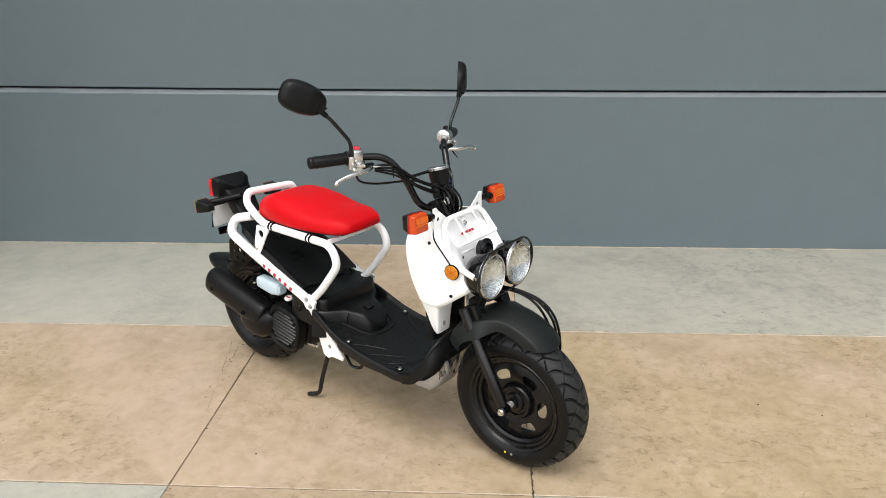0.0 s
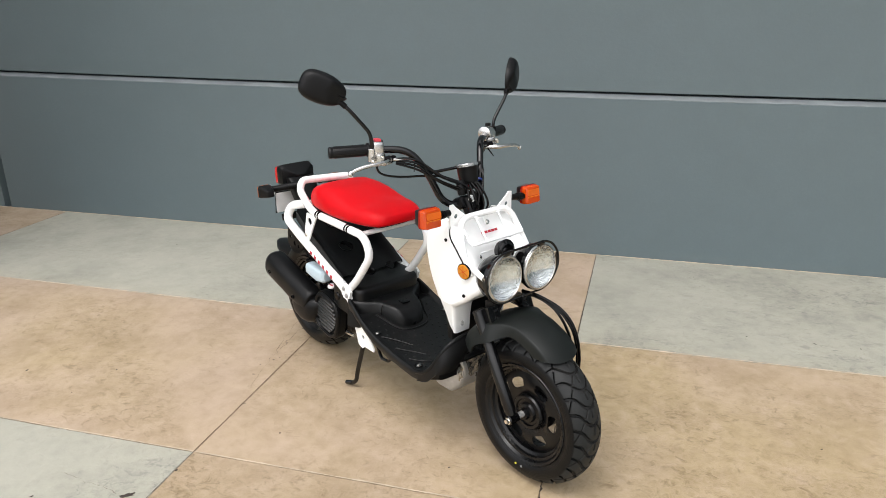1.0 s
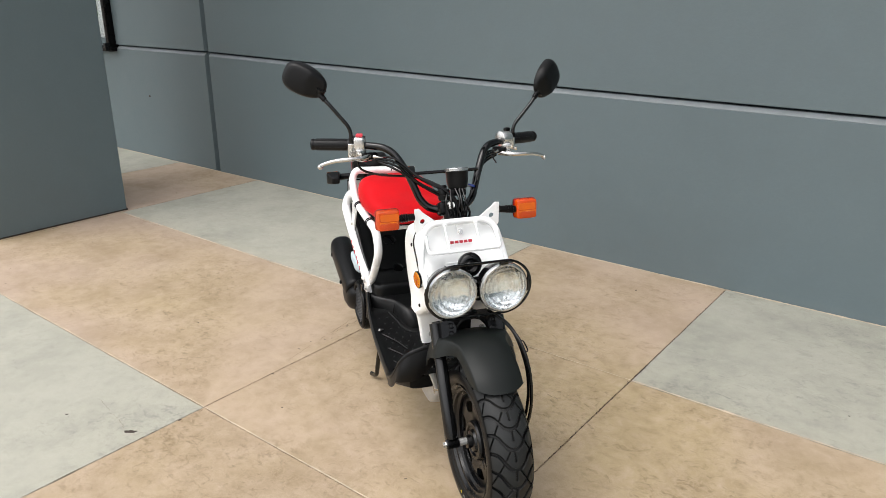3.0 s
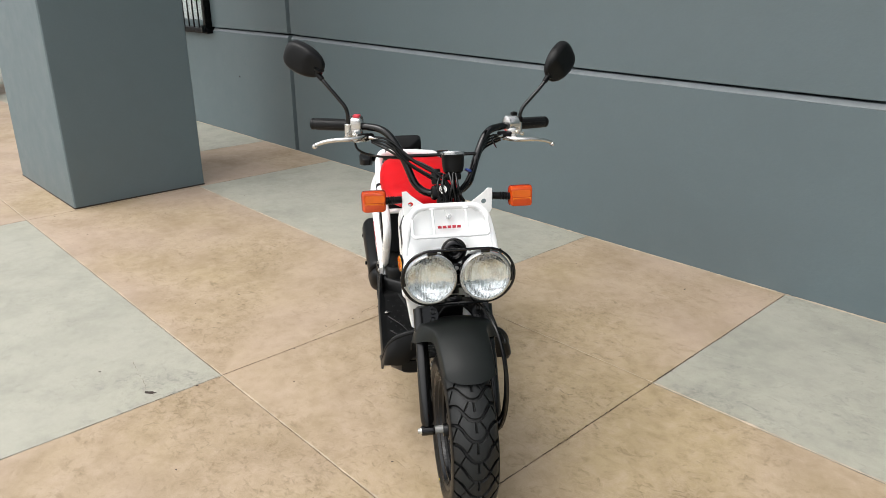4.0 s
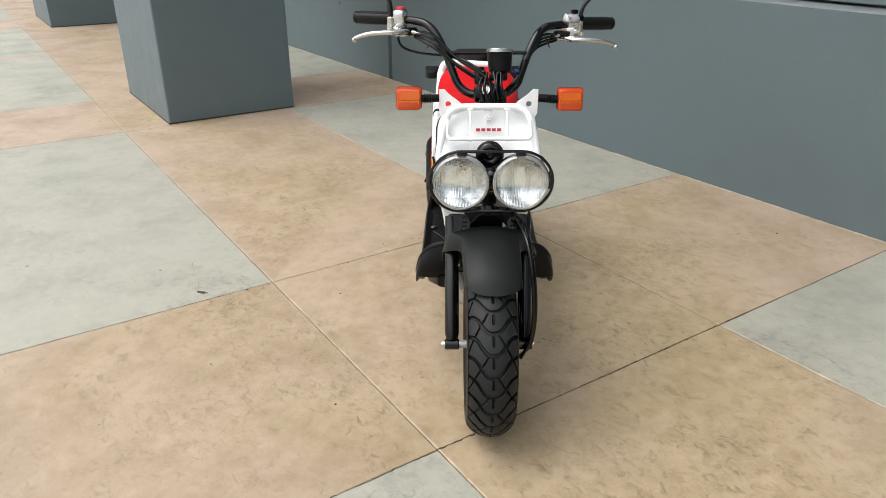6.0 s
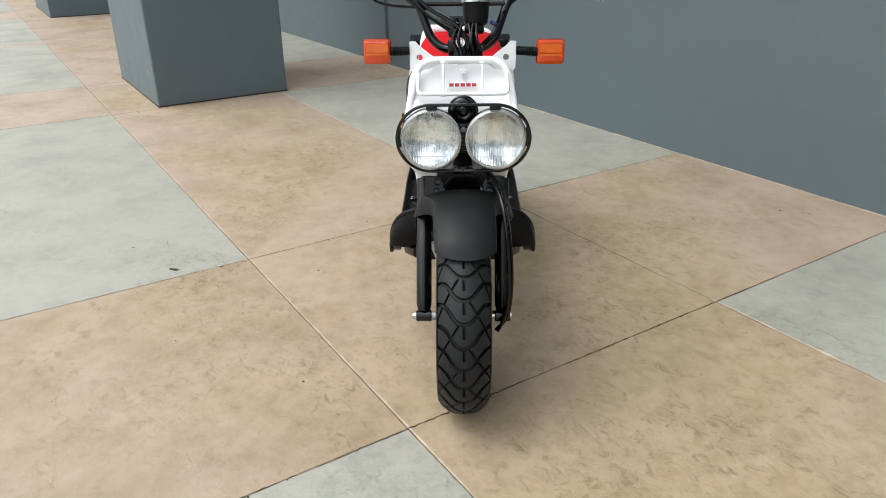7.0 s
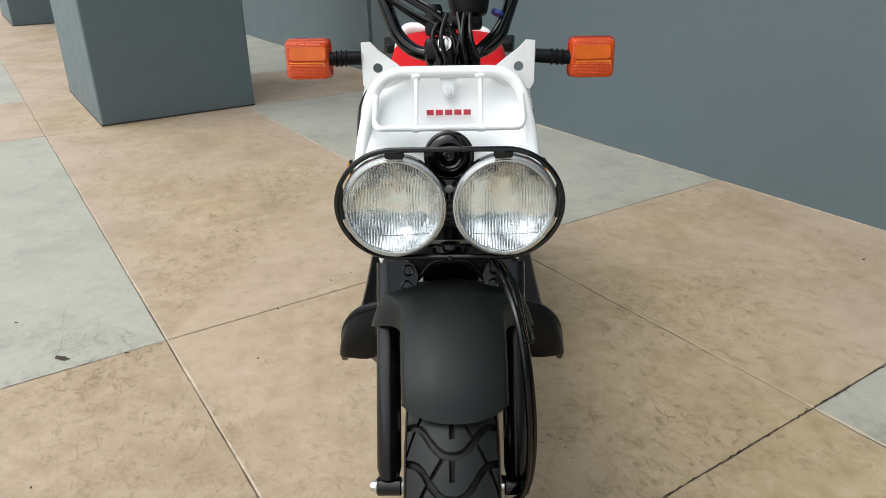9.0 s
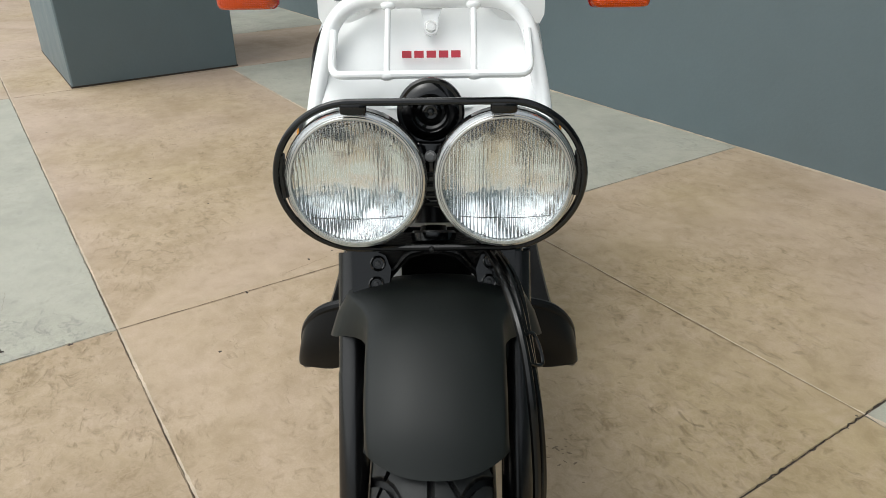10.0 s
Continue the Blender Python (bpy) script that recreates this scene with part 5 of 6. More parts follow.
# tube frame
tube = tagged(new("tube_frame"), "white painted tube frame round the seat")
tube.parent = scooter
for s in (-1, 1):
    top_drop = 0.0 if s < 0 else 0.014
    rail = [(-0.825, 0.146, 0.420), (-0.760, 0.145, 0.478), (-0.664, 0.143, 0.600), (-0.698, 0.143, 0.668), (-1.065, 0.138, 0.678), (-1.155, 0.132, 0.770 - top_drop - 0.024), (-1.158, 0.118, 0.783 - top_drop), (-1.160, 0.0, 0.776)]
    rail = [(x, y * (1.0 if s < 0 else 0.86), z) for x, y, z in rail]
    part("seat_rail", sweep(fillet(flip(rail, s), 0.07, 8), 0.0147, 14), WHITE, tube)
    for x in (-1.005, -0.80):
        d = Vector((-0.397, s * -0.015, 0.012))
        for k in (-1, 1):
            part("rail_band", lathe([(0.0152, -0.0042), (0.0164, -0.003), (0.0164, 0.003), (0.0152, 0.0042)], aim((x + k * 0.008, s * lerp([(-1.065, 0.138), (-0.698, 0.143)], x)[0], lerp([(-1.065, 0.680), (-0.698, 0.668)], x)[0]), d), 18), BLACK_SATIN, tube, "black rubber band")
    beam = [(-0.800, 0.140, 0.375), (-0.812, 0.147, 0.412), (-0.845, 0.150, 0.436), (-1.15, 0.150, 0.564), (-1.255, 0.146, 0.610), (-1.244, 0.128, 0.666), (-1.16, 0.105, 0.684)]
    lower = part("main_beam", sweep(fillet(flip(beam, s), 0.06, 7), 0.0180, 14), WHITE, tube)
    for k in range(6):
        t = (k + 0.5) / 6
        c = Vector((-1.055 + 0.17 * t, s * 0.1679, 0.527 - 0.072 * t))
        part("mark_block", box((0.013, 0.0016, 0.014), Matrix.Translation(c) @ pose(0, 0, 0, 0, 23, 0), 0), RED_INK, lower, "plain red mark")
    m = Matrix(((1, 0, 0, 0), (0, 0, -1, s * 0.146), (0, 1, 0, 0), (0, 0, 0, 1)))
    gus = [(-1.085, 0.672), (-1.015, 0.668), (-1.045, 0.62), (-1.085, 0.556), (-1.112, 0.566), (-1.104, 0.61)]
    part("gusset", plate(gus, 0.006, m, holes=[(-1.066, 0.640, 0.0155)]), WHITE, tube, "white gusset plate with a hole")
    part("gusset_bolt", bolt((-1.098, s * 0.150, 0.578), (0, s, 0), 0.006, 0.005), ZINC, tube)
    lug = [(-0.850, 0.440), (-0.81, 0.46), (-0.775, 0.435), (-0.790, 0.395), (-0.825, 0.40)]
    part("frame_lug", plate(lug, 0.010, m @ pose(0, 0, -s * 0.014)), WHITE, tube)
    for x, z in ((-0.818, 0.438), (-0.80, 0.415)):
        part("frame_bolt", bolt((x, s * 0.166, z), (0, s, 0), 0.0065, 0.006), BELLY, tube)
    foot = [(-0.80, 0.36), (-0.765, 0.345), (-0.70, 0.275), (-0.668, 0.232), (-0.672, 0.222), (-0.725, 0.224), (-0.745, 0.212), (-0.768, 0.222), (-0.79, 0.29)]
    part("foot_bracket", plate(foot, 0.006, m @ pose(0, 0, s * 0.004), holes=[(-0.735, 0.262, 0.008)]), WHITE, tube, "white bracket under the footboard")
part("seat_crossbar", rod((-0.735, -0.14, 0.664), (-0.735, 0.14, 0.664), 0.0095), WHITE, tube)
part("rear_crossbar", rod((-1.165, -0.105, 0.684), (-1.165, 0.105, 0.684), 0.012), WHITE, tube)

# black tub under the seat, step and footboard
rows = []
for x, z, hw, lip in ((-1.235, 0.628, 0.09, 0.03), (-1.21, 0.606, 0.112, 0.035), (-1.10, 0.552, 0.126, 0.035), (-1.0, 0.506, 0.130, 0.038), (-0.93, 0.474, 0.131, 0.030), (-0.86, 0.455, 0.128, 0.008)):
    half = [(0, z), (hw * 0.6, z + 0.002), (hw * 0.88, z + 0.010), (hw, z + lip), (hw + 0.010, z + lip + 0.002), (hw + 0.012, z + lip - 0.03)]
    rows.append([Vector((x, -a, b)) for a, b in half[:0:-1]] + [Vector((x, a, b)) for a, b in half])
tub = part("seat_tub", sheet(rows, 0.004), BLACK_PLASTIC, scooter, "black plastic tray under the seat", sharp=50)
for x, y, z, r in ((-1.02, -0.02, 0.519, 0.030), (-0.84, -0.03, 0.467, 0.020), (-0.84, 0.068, 0.467, 0.020), (-1.15, 0, 0.581, 0.026)):
    part("tray_dish", lathe([(r, 0.0), (r * 0.95, 0.004), (r * 0.86, 0.003), (r * 0.8, 0.001), (r * 0.1, 0.0008)], aim((x, y, z), (0.43, 0, 0.9)), 26), BLACK_SATIN, tub)

step_secs = []
for z, a_, b_ in ((0.33, 0.104, 0.150), (0.39, 0.100, 0.147), (0.430, 0.099, 0.146), (0.443, 0.097, 0.144), (0.449, 0.092, 0.139), (0.451, 0.078, 0.124)):
    step_secs.append(((-0.846, 0, z), (a_, 0, -0.010 * a_ / 0.1), (0, b_, 0)))
step = part("battery_cover", ring_loft(step_secs, 72, 7.0), FOOT_PLASTIC, scooter, "black moulded battery cover behind the footboard", sharp=40)
SHELF = [(-0.800, 0.162, 0.402), (-0.770, 0.156, 0.399), (-0.748, 0.138, 0.397), (-0.728, 0.110, 0.395), (-0.712, 0.090, 0.394), (-0.698, 0.081, 0.393), (-0.680, 0.074, 0.391), (-0.662, 0.068, 0.388), (-0.645, 0.062, 0.382), (-0.632, 0.056, 0.374), (-0.621, 0.049, 0.364), (-0.612, 0.040, 0.352), (-0.606, 0.028, 0.340), (-0.602, 0.012, 0.325)]
rows = []
for x, hw, zt in SHELF:
    half = [(0, zt), (hw * 0.45, zt), (max(0.004, hw - 0.016), zt - 0.0005), (max(0.006, hw - 0.007), zt - 0.003), (hw - 0.001, zt - 0.010), (hw + 0.004, (zt - 0.012) * 0.6 + 0.118), (hw + 0.008, 0.296)]
    rows.append([Vector((x, -a, b)) for a, b in half[:0:-1]] + [Vector((x, a, b)) for a, b in half])
part("cover_shelf", sheet(rows, 0.004), FOOT_PLASTIC, step, "low shelf and rounded nose of the cover", sharp=38)
part("hump_latch", plate([(-0.014, -0.017), (0.014, -0.015), (0.014, 0.015), (-0.014, 0.017)], 0.005, pose(-0.664, 0, 0.3905, 0, 5, 0)), BLACK_SATIN, step)
for s in (-1, 1):
    part("shelf_seam", sweep([(-0.690, s * 0.0825, 0.388), (-0.690, s * 0.0875, 0.372), (-0.690, s * 0.090, 0.350)], 0.0014, 6), CABLE, step)

board_rows = []
BOARD = [(-0.790, 0.168, 0.408, 0.368), (-0.755, 0.174, 0.392, 0.360), (-0.722, 0.179, 0.374, 0.345), (-0.705, 0.181, 0.365, 0.340), (-0.69, 0.183, 0.357, 0.332), (-0.64, 0.186, 0.336, 0.308), (-0.57, 0.189, 0.317, 0.288), (-0.50, 0.192, 0.307, 0.277), (-0.435, 0.195, 0.300, 0.270), (-0.375, 0.198, 0.298, 0.266), (-0.335, 0.200, 0.303, 0.270), (-0.30, 0.199, 0.318, 0.292), (-0.268, 0.195, 0.348, 0.330), (-0.248, 0.186, 0.386, 0.36), (-0.236, 0.172, 0.412, 0.395), (-0.228, 0.150, 0.430, 0.415), (-0.224, 0.115, 0.440, 0.43)]


def floor_z(x):
    return min(lerp([(r[0], r[2]) for r in BOARD], x)[0] - 0.009, 0.352)


for x, hw, z, zb in BOARD:
    fz = floor_z(x)
    half = [(0, fz), (hw * 0.5, fz), (hw * 0.84, fz), (hw * 0.885, fz + 0.001), (hw * 0.93, z - 0.002), (hw * 0.97, z), (hw * 0.995, z - 0.006), (hw * 1.005, z - 0.016), (hw * 0.99, zb), (hw * 0.90, zb - 0.002)]
    board_rows.append([Vector((x, -a, b)) for a, b in half[:0:-1]] + [Vector((x, a, b)) for a, b in half])
board = part("footboard", sheet(board_rows, 0.005), FOOT_PLASTIC, scooter, "black ribbed plastic footboard", sharp=32)
part("hump_edge", sweep([Vector((x, y, floor_z(x) + 0.001)) for x, y, _ in spline([(-0.70, -0.106, 0), (-0.66, -0.088, 0), (-0.612, -0.068, 0), (-0.590, -0.044, 0), (-0.583, 0, 0), (-0.590, 0.044, 0), (-0.612, 0.068, 0), (-0.66, 0.088, 0), (-0.70, 0.106, 0)], 7)], 0.0035, 8), FOOT_PLASTIC, board)
rim_half = [(-0.345, 0.199, 0.298), (-0.300, 0.199, 0.314), (-0.268, 0.195, 0.345), (-0.246, 0.186, 0.384), (-0.234, 0.170, 0.412), (-0.226, 0.148, 0.430), (-0.223, 0.11, 0.440), (-0.222, 0.07, 0.444), (-0.222, 0.0, 0.446)]
low_half = [(-0.340, 0.198, 0.268), (-0.290, 0.199, 0.284), (-0.258, 0.198, 0.312), (-0.238, 0.196, 0.330), (-0.228, 0.180, 0.334), (-0.226, 0.140, 0.335), (-0.224, 0.095, 0.372), (-0.222, 0.06, 0.40), (-0.222, 0.0, 0.41)]
top_line = spline(flip(rim_half, -1), 4) + spline(rim_half, 4)[-2::-1]
low_line = spline(flip(low_half, -1), 4) + spline(low_half, 4)[-2::-1]
# rim and apron take a darker plastic than the board, painting in their shade
part("board_rim", sweep(top_line, 0.0075, 10), BLACK_PLASTIC, board)
part("board_apron", sheet([[p.lerp(q, k / 4) + Vector((0.012 * math.sin(math.pi * k / 4), 0, 0)) for p, q in zip(top_line, low_line)] for k in range(5)], 0.005), BLACK_PLASTIC, board, "black apron at the front of the footboard")
part("footboard_pan", ring_loft([((x, 0, 0.262 + dz), (0, hw, 0), (0, 0, 0.022)) for x, hw, dz in ((-0.70, 0.14, 0.01), (-0.55, 0.165, 0), (-0.36, 0.17, 0), (-0.30, 0.14, 0.015))], 28, 5), FOOT_PLASTIC, board)
for s in (-1, 1):
    for x, z in ((-0.622, 0.322), (-0.383, 0.2895)):
        well = part("bolt_well", lathe([(0.010, 0.0), (0.0135, 0.003), (0.0145, 0.001)], aim((x, s * 0.158, z), (0, 0, 1)), 20), BLACK_SATIN, board)
        part("footboard_bolt", bolt((x, s * 0.158, z + 0.0005), (0, 0, 1), 0.0055, 0.005), ZINC, well, "bright bolt")
    part("board_bolt", bolt((-0.30, s * 0.15, 0.313), (0.4, 0, 0.9), 0.004, 0.004), BLACK_SATIN, board)
    for k in range(3):
        part("grip_line", sweep([Vector((x, y, floor_z(x) + 0.0005)) for x, y, _ in spline([(-0.60 + 0.08 * k, s * 0.155, 0), (-0.56 + 0.085 * k, s * 0.12, 0), (-0.50 + 0.07 * k, s * (0.09 - 0.03 * (k > 1)), 0)], 6)], 0.0024, 6), FOOT_PLASTIC, board)
bm = bmesh.new()
for i in range(14):
    for j in range(-5, 6):
        x, y = -0.675 + 0.026 * i, 0.029 * j + (0.0145 if i % 2 else 0)
        if abs(y) < 0.155 and not (abs(y) < lerp([(-0.70, 0.115), (-0.61, 0.08), (-0.585, 0.05), (-0.57, 0.0)], x)[0] and x < -0.57):
            lathe([(0.0042, 0), (0.0028, 0.0026)], pose(x, y, floor_z(x) - 0.0002), 6, bm)
tagged(part("tread_studs", bm, FOOT_PLASTIC, board), kind="stuff")

# belly, engine, silencer
part("belly_cover", ring_loft([((-0.50, 0, 0.245), (0, 0.055, 0), (0, 0, 0.018)), ((-0.45, 0, 0.228), (0, 0.066, 0), (0, 0, 0.030)), ((-0.39, 0, 0.213), (0, 0.072, 0), (0, 0, 0.041)), ((-0.335, 0, 0.216), (0, 0.071, 0), (0, 0, 0.046)), ((-0.295, 0, 0.245), (0, 0.060, 0), (0, 0, 0.044)), ((-0.275, 0, 0.285), (0, 0.056, 0), (0, 0, 0.044))], 30, 4), BELLY, scooter, "pale metal radiator and belly cover")
rows = []
for i in range(9):
    row = []
    for j in range(13):
        y, z = -0.085 + 0.170 * j / 12, 0.235 + 0.145 * i / 8
        row.append(Vector((-0.244 + 0.012 * noise.noise(Vector((y * 42, z * 30, 1.0))) + 0.006 * noise.noise(Vector((y * 90, z * 80, 4.0))) - 0.25 * (0.38 - z) - 1.6 * y * y, y * (0.72 + 1.9 * (z - 0.235)), z)))
    rows.append(row)
part("radiator_shroud", sheet(rows, 0.003), FOIL, scooter, "crumpled bare metal shroud before the radiator", sharp=24)
for s in (-1, 1):
    part("shroud_bracket", sweep(fillet([(-0.255, s * 0.085, 0.345), (-0.245, s * 0.075, 0.318), (-0.250, s * 0.062, 0.280)], 0.012, 4), 0.006, 8, flat=1.8), BELLY, scooter)
engine = part("engine", ring_loft([((-1.16, 0, 0.27), (0, 0.07, 0), (0, 0, 0.05)), ((-1.10, -0.01, 0.275), (0, 0.10, 0), (0, 0, 0.08)), ((-0.98, -0.02, 0.275), (0, 0.11, 0), (0, 0, 0.095)), ((-0.90, -0.02, 0.275), (0, 0.105, 0), (0, 0, 0.085)), ((-0.82, 0, 0.285), (0, 0.07, 0), (0, 0, 0.05))], 26, 4), BLACK_SATIN, scooter, "black engine casing")
m = Matrix(((1, 0, 0, -0.972), (0, 0, -1, -0.138), (0, 1, 0, 0.275), (0, 0, 0, 1))) @ pose(0, 0, 0, 0, 0, -12)
part("fan_cover", plate([(0.088 * math.copysign(abs(math.cos(a)) ** 0.6, math.cos(a)), 0.088 * math.copysign(abs(math.sin(a)) ** 0.6, math.sin(a))) for a in (2 * math.pi * k / 28 for k in range(28))], 0.03, m), BLACK_PLASTIC, engine)
for k in range(9):
    part("grille_slat", box((0.138 - 0.004 * (k - 4) ** 2, 0.0125, 0.014), m @ pose(0, -0.060 + 0.015 * k, 0.017, 24, 0, 0), 0.003), SLAT_GREY, engine, "dark grey grille slat")
part("grille_ring", sweep([m @ Vector((0.078 * math.copysign(abs(math.cos(a)) ** 0.65, math.cos(a)), 0.078 * math.copysign(abs(math.sin(a)) ** 0.65, math.sin(a)), 0.019)) for a in (2 * math.pi * k / 40 for k in range(40))], 0.0085, 8, closed=True), BLACK_PLASTIC, engine)
for a in range(6):
    part("cover_bolt", bolt(m @ Vector((0.079 * math.cos(a * 1.047 + 0.4), 0.079 * math.sin(a * 1.047 + 0.4), 0.015)), (0, -1, 0), 0.0035, 0.004), SLAT_GREY, engine)
part("drive_case", ring_loft([((-1.30, 0.10, 0.25), (0, 0.02, 0), (0, 0, 0.05)), ((-1.22, 0.115, 0.255), (0, 0.03, 0), (0, 0, 0.075)), ((-1.0, 0.12, 0.27), (0, 0.035, 0), (0, 0, 0.08)), ((-0.86, 0.115, 0.275), (0, 0.03, 0), (0, 0, 0.06))], 22, 3.5), BLACK_SATIN, engine)
part("swing_arm", sweep(spline([(-1.262, -0.085, 0.255), (-1.18, -0.10, 0.275), (-1.08, -0.10, 0.30), (-1.0, -0.08, 0.32)], 5), 0.022, 10), BLACK_SATIN, engine)
part("air_duct", sweep(spline([(-0.88, -0.10, 0.36), (-0.95, -0.10, 0.385), (-1.02, -0.09, 0.37), (-1.08, -0.07, 0.39)], 5), 0.016, 10), BLACK_PLASTIC, engine)
part("oil_cap", lathe([(0.0150, 0), (0.0155, 0.005), (0.012, 0.008)], aim((-0.955, -0.135, 0.396), (0.1, -0.35, 0.93)), 22), PLATE_WHITE, engine, "pale cap with a red mark")
part("cap_mark", box((0.02, 0.005, 0.0015), aim((-0.9540, -0.1382, 0.4040), (0.1, -0.35, 0.93), (1, 0, 0)), 0), RED_INK, engine, "plain red mark")
part("starter_rod", rod((-0.86, -0.135, 0.235), (-0.80, -0.145, 0.245), 0.007), ZINC, engine)
part("frame_plug", lathe([(0.014, 0), (0.016, 0.004), (0.013, 0.010)], aim((-0.868, -0.160, 0.392), (0, -1, 0)), 18), BLACK_SATIN, engine)

tail_end, low_end = Vector((-1.402, -0.150, 0.386)), Vector((-1.080, -0.146, 0.287))
axis = low_end - tail_end
sec = []
up = Vector((0.32, 0, 0.95))
for t, k in ((0.0, 0.62), (0.006, 0.80), (0.025, 0.93), (0.07, 1.0), (0.35, 1.0), (0.6, 0.99), (0.8, 0.97), (0.93, 0.95), (0.975, 0.92), (0.992, 0.86), (1.0, 0.72)):
    sec.append((tail_end + axis * t, Vector((0, 0.050 * k, 0)), up * 0.060 * k))
sil = part("silencer", ring_loft(sec, 34, 2.5), BLACK_PLASTIC, scooter, "black silencer under a moulded heat shield", sharp=60)
for x, z, r in ((-1.352, 0.362, 0.0085), (-1.165, 0.304, 0.0085)):
    part("shield_hole", lathe([(r, -0.004), (r, 0.002), (r * 0.7, 0.003), (r * 0.65, -0.002)], aim((x, -0.1995, z), (0, -1, 0.1)), 18), BLACK_SATIN, sil)
    part("shield_bolt", bolt((x, -0.1965, z), (0, -1, 0.1), 0.0035, 0.002), SLAT_GREY, sil)
part("silencer_boot", ring_loft([((x, -0.142, z), (0, ry, 0), (0.25 * rz, 0, rz)) for x, z, ry, rz in ((-1.232, 0.272, 0.012, 0.014), (-1.215, 0.268, 0.034, 0.036), (-1.18, 0.262, 0.047, 0.052), (-1.13, 0.258, 0.052, 0.062), (-1.085, 0.260, 0.050, 0.062), (-1.052, 0.266, 0.042, 0.052), (-1.034, 0.272, 0.026, 0.032), (-1.028, 0.274, 0.008, 0.010))], 28, 2.4), BLACK_PLASTIC, sil, "rounded lower end of the silencer", sharp=60)

coil = []
for k in range(64):
    a = k / 64 * 2 * math.pi * 6
    t = k / 63
    coil.append((-1.205 + 0.05 * t + 0.026 * math.cos(a), -0.085 + 0.026 * math.sin(a), 0.33 + 0.17 * t))
part("rear_spring", sweep(coil, 0.0055, 7), BLACK_SATIN, scooter, "black coil spring of the rear damper")
part("damper", rod((-1.205, -0.085, 0.31), (-1.155, -0.085, 0.53), 0.012), BLACK_SATIN, scooter)
part("coolant_tank", ring_loft([((-1.115, -0.135, 0.437), (0, 0.018, 0), (0, 0, 0.014)), ((-1.105, -0.137, 0.437), (0, 0.024, 0), (0, 0, 0.022)), ((-1.03, -0.137, 0.428), (0, 0.026, 0), (0, 0, 0.028)), ((-0.99, -0.135, 0.428), (0, 0.024, 0), (0, 0, 0.024)), ((-0.982, -0.135, 0.428), (0, 0.016, 0), (0, 0, 0.015))], 24, 4), TANK, scooter, "pale blue translucent coolant tank")

# rear bracket, mudguard, lamp, plate
m = Matrix(((1, 0, 0, 0), (0, 0, -1, -0.112), (0, 1, 0, 0), (0, 0, 0, 1)))
br = [(-1.325, 0.485), (-1.315, 0.555), (-1.285, 0.592), (-1.175, 0.535), (-1.185, 0.498), (-1.235, 0.455), (-1.285, 0.452)]
rb = part("rear_bracket", plate(br, 0.006, m, holes=[(-1.285, 0.55, 0.008), (-1.255, 0.525, 0.010), (-1.225, 0.515, 0.008), (-1.265, 0.492, 0.011), (-1.235, 0.485, 0.008), (-1.295, 0.515, 0.007)]), BLACK_SATIN, scooter, "black steel bracket pierced with holes")
part("bracket_flange", box((0.150, 0.030, 0.006), pose(-1.228, -0.124, 0.574, 0, 27, 0), 0.001), SLAT_GREY, rb)
leaf = [((-1.40, 0, 0.382), (0, 0.048, 0), (0, 0, 0.040)), ((-1.45, 0, 0.378), (0, 0.058, 0), (0, 0, 0.044)), ((-1.51, 0, 0.380), (0, 0.060, 0), (0, 0, 0.038)), ((-1.56, 0, 0.388), (0, 0.050, 0), (0, 0, 0.026)), ((-1.60, 0, 0.396), (0, 0.030, 0), (0, 0, 0.012)), ((-1.620, 0, 0.400), (0, 0.008, 0), (0, 0, 0.003))]
part("rear_mudguard", ring_loft(leaf, 24, 2.6), BLACK_PLASTIC, scooter, "short black rear mudguard")
part("mudguard_stay", sweep(spline([(-1.27, -0.06, 0.50), (-1.37, -0.05, 0.45), (-1.45, -0.03, 0.41)], 5), 0.012, 8), BLACK_SATIN, scooter)
tail = part("tail_lamp", ring_loft([((-1.445, 0, 0.745), (0, 0.076, 0), (0, 0, 0.044)), ((-1.425, 0, 0.749), (0, 0.078, 0), (0, 0, 0.045)), ((-1.402, 0, 0.741), (0, 0.076, 0), (0, 0, 0.043)), ((-1.372, 0, 0.740), (0, 0.018, 0), (0, 0, 0.012))], 36, 7), BLACK_PLASTIC, scooter, "black tail lamp housing", sharp=30)
part("tail_lens", ring_loft([((-1.445, 0, 0.745), (0, 0.075, 0), (0, 0, 0.043)), ((-1.470, 0, 0.741), (0, 0.073, 0), (0, 0, 0.041)), ((-1.478, 0, 0.740), (0, 0.066, 0), (0, 0, 0.035))], 36, 7), RED_LENS, tail, "red tail lamp lens")
part("tail_arm", ring_loft([((-1.395, 0, 0.743), (0.026, 0, 0), (0, 0.062, 0)), ((-1.370, 0, 0.71), (0.034, 0, 0), (0, 0.058, 0)), ((-1.335, 0, 0.65), (0.040, 0, 0), (0, 0.052, 0)), ((-1.27, 0, 0.585), (0.045, 0, 0), (0, 0.05, 0))], 26, 5), BLACK_PLASTIC, tail)
number_plate = part("number_plate", box((0.003, 0.200, 0.088), pose(-1.432, 0, 0.632, 0, -8, 0), 0.001), PLATE_WHITE, tail, "plain white plate")
edge_pts = [(-1.432 + 0.14 * dz, y, 0.632 + dz) for y, dz in ((-0.101, -0.045), (0.101, -0.045), (0.101, 0.045), (-0.101, 0.045))]
part("plate_edge", sweep(edge_pts, 0.0032, 6, closed=True), BLACK_SATIN, number_plate)
part("plate_lamp", box((0.05, 0.05, 0.02), pose(-1.44, 0, 0.70, 0, -8, 0), 0.004), BLACK_PLASTIC, tail)
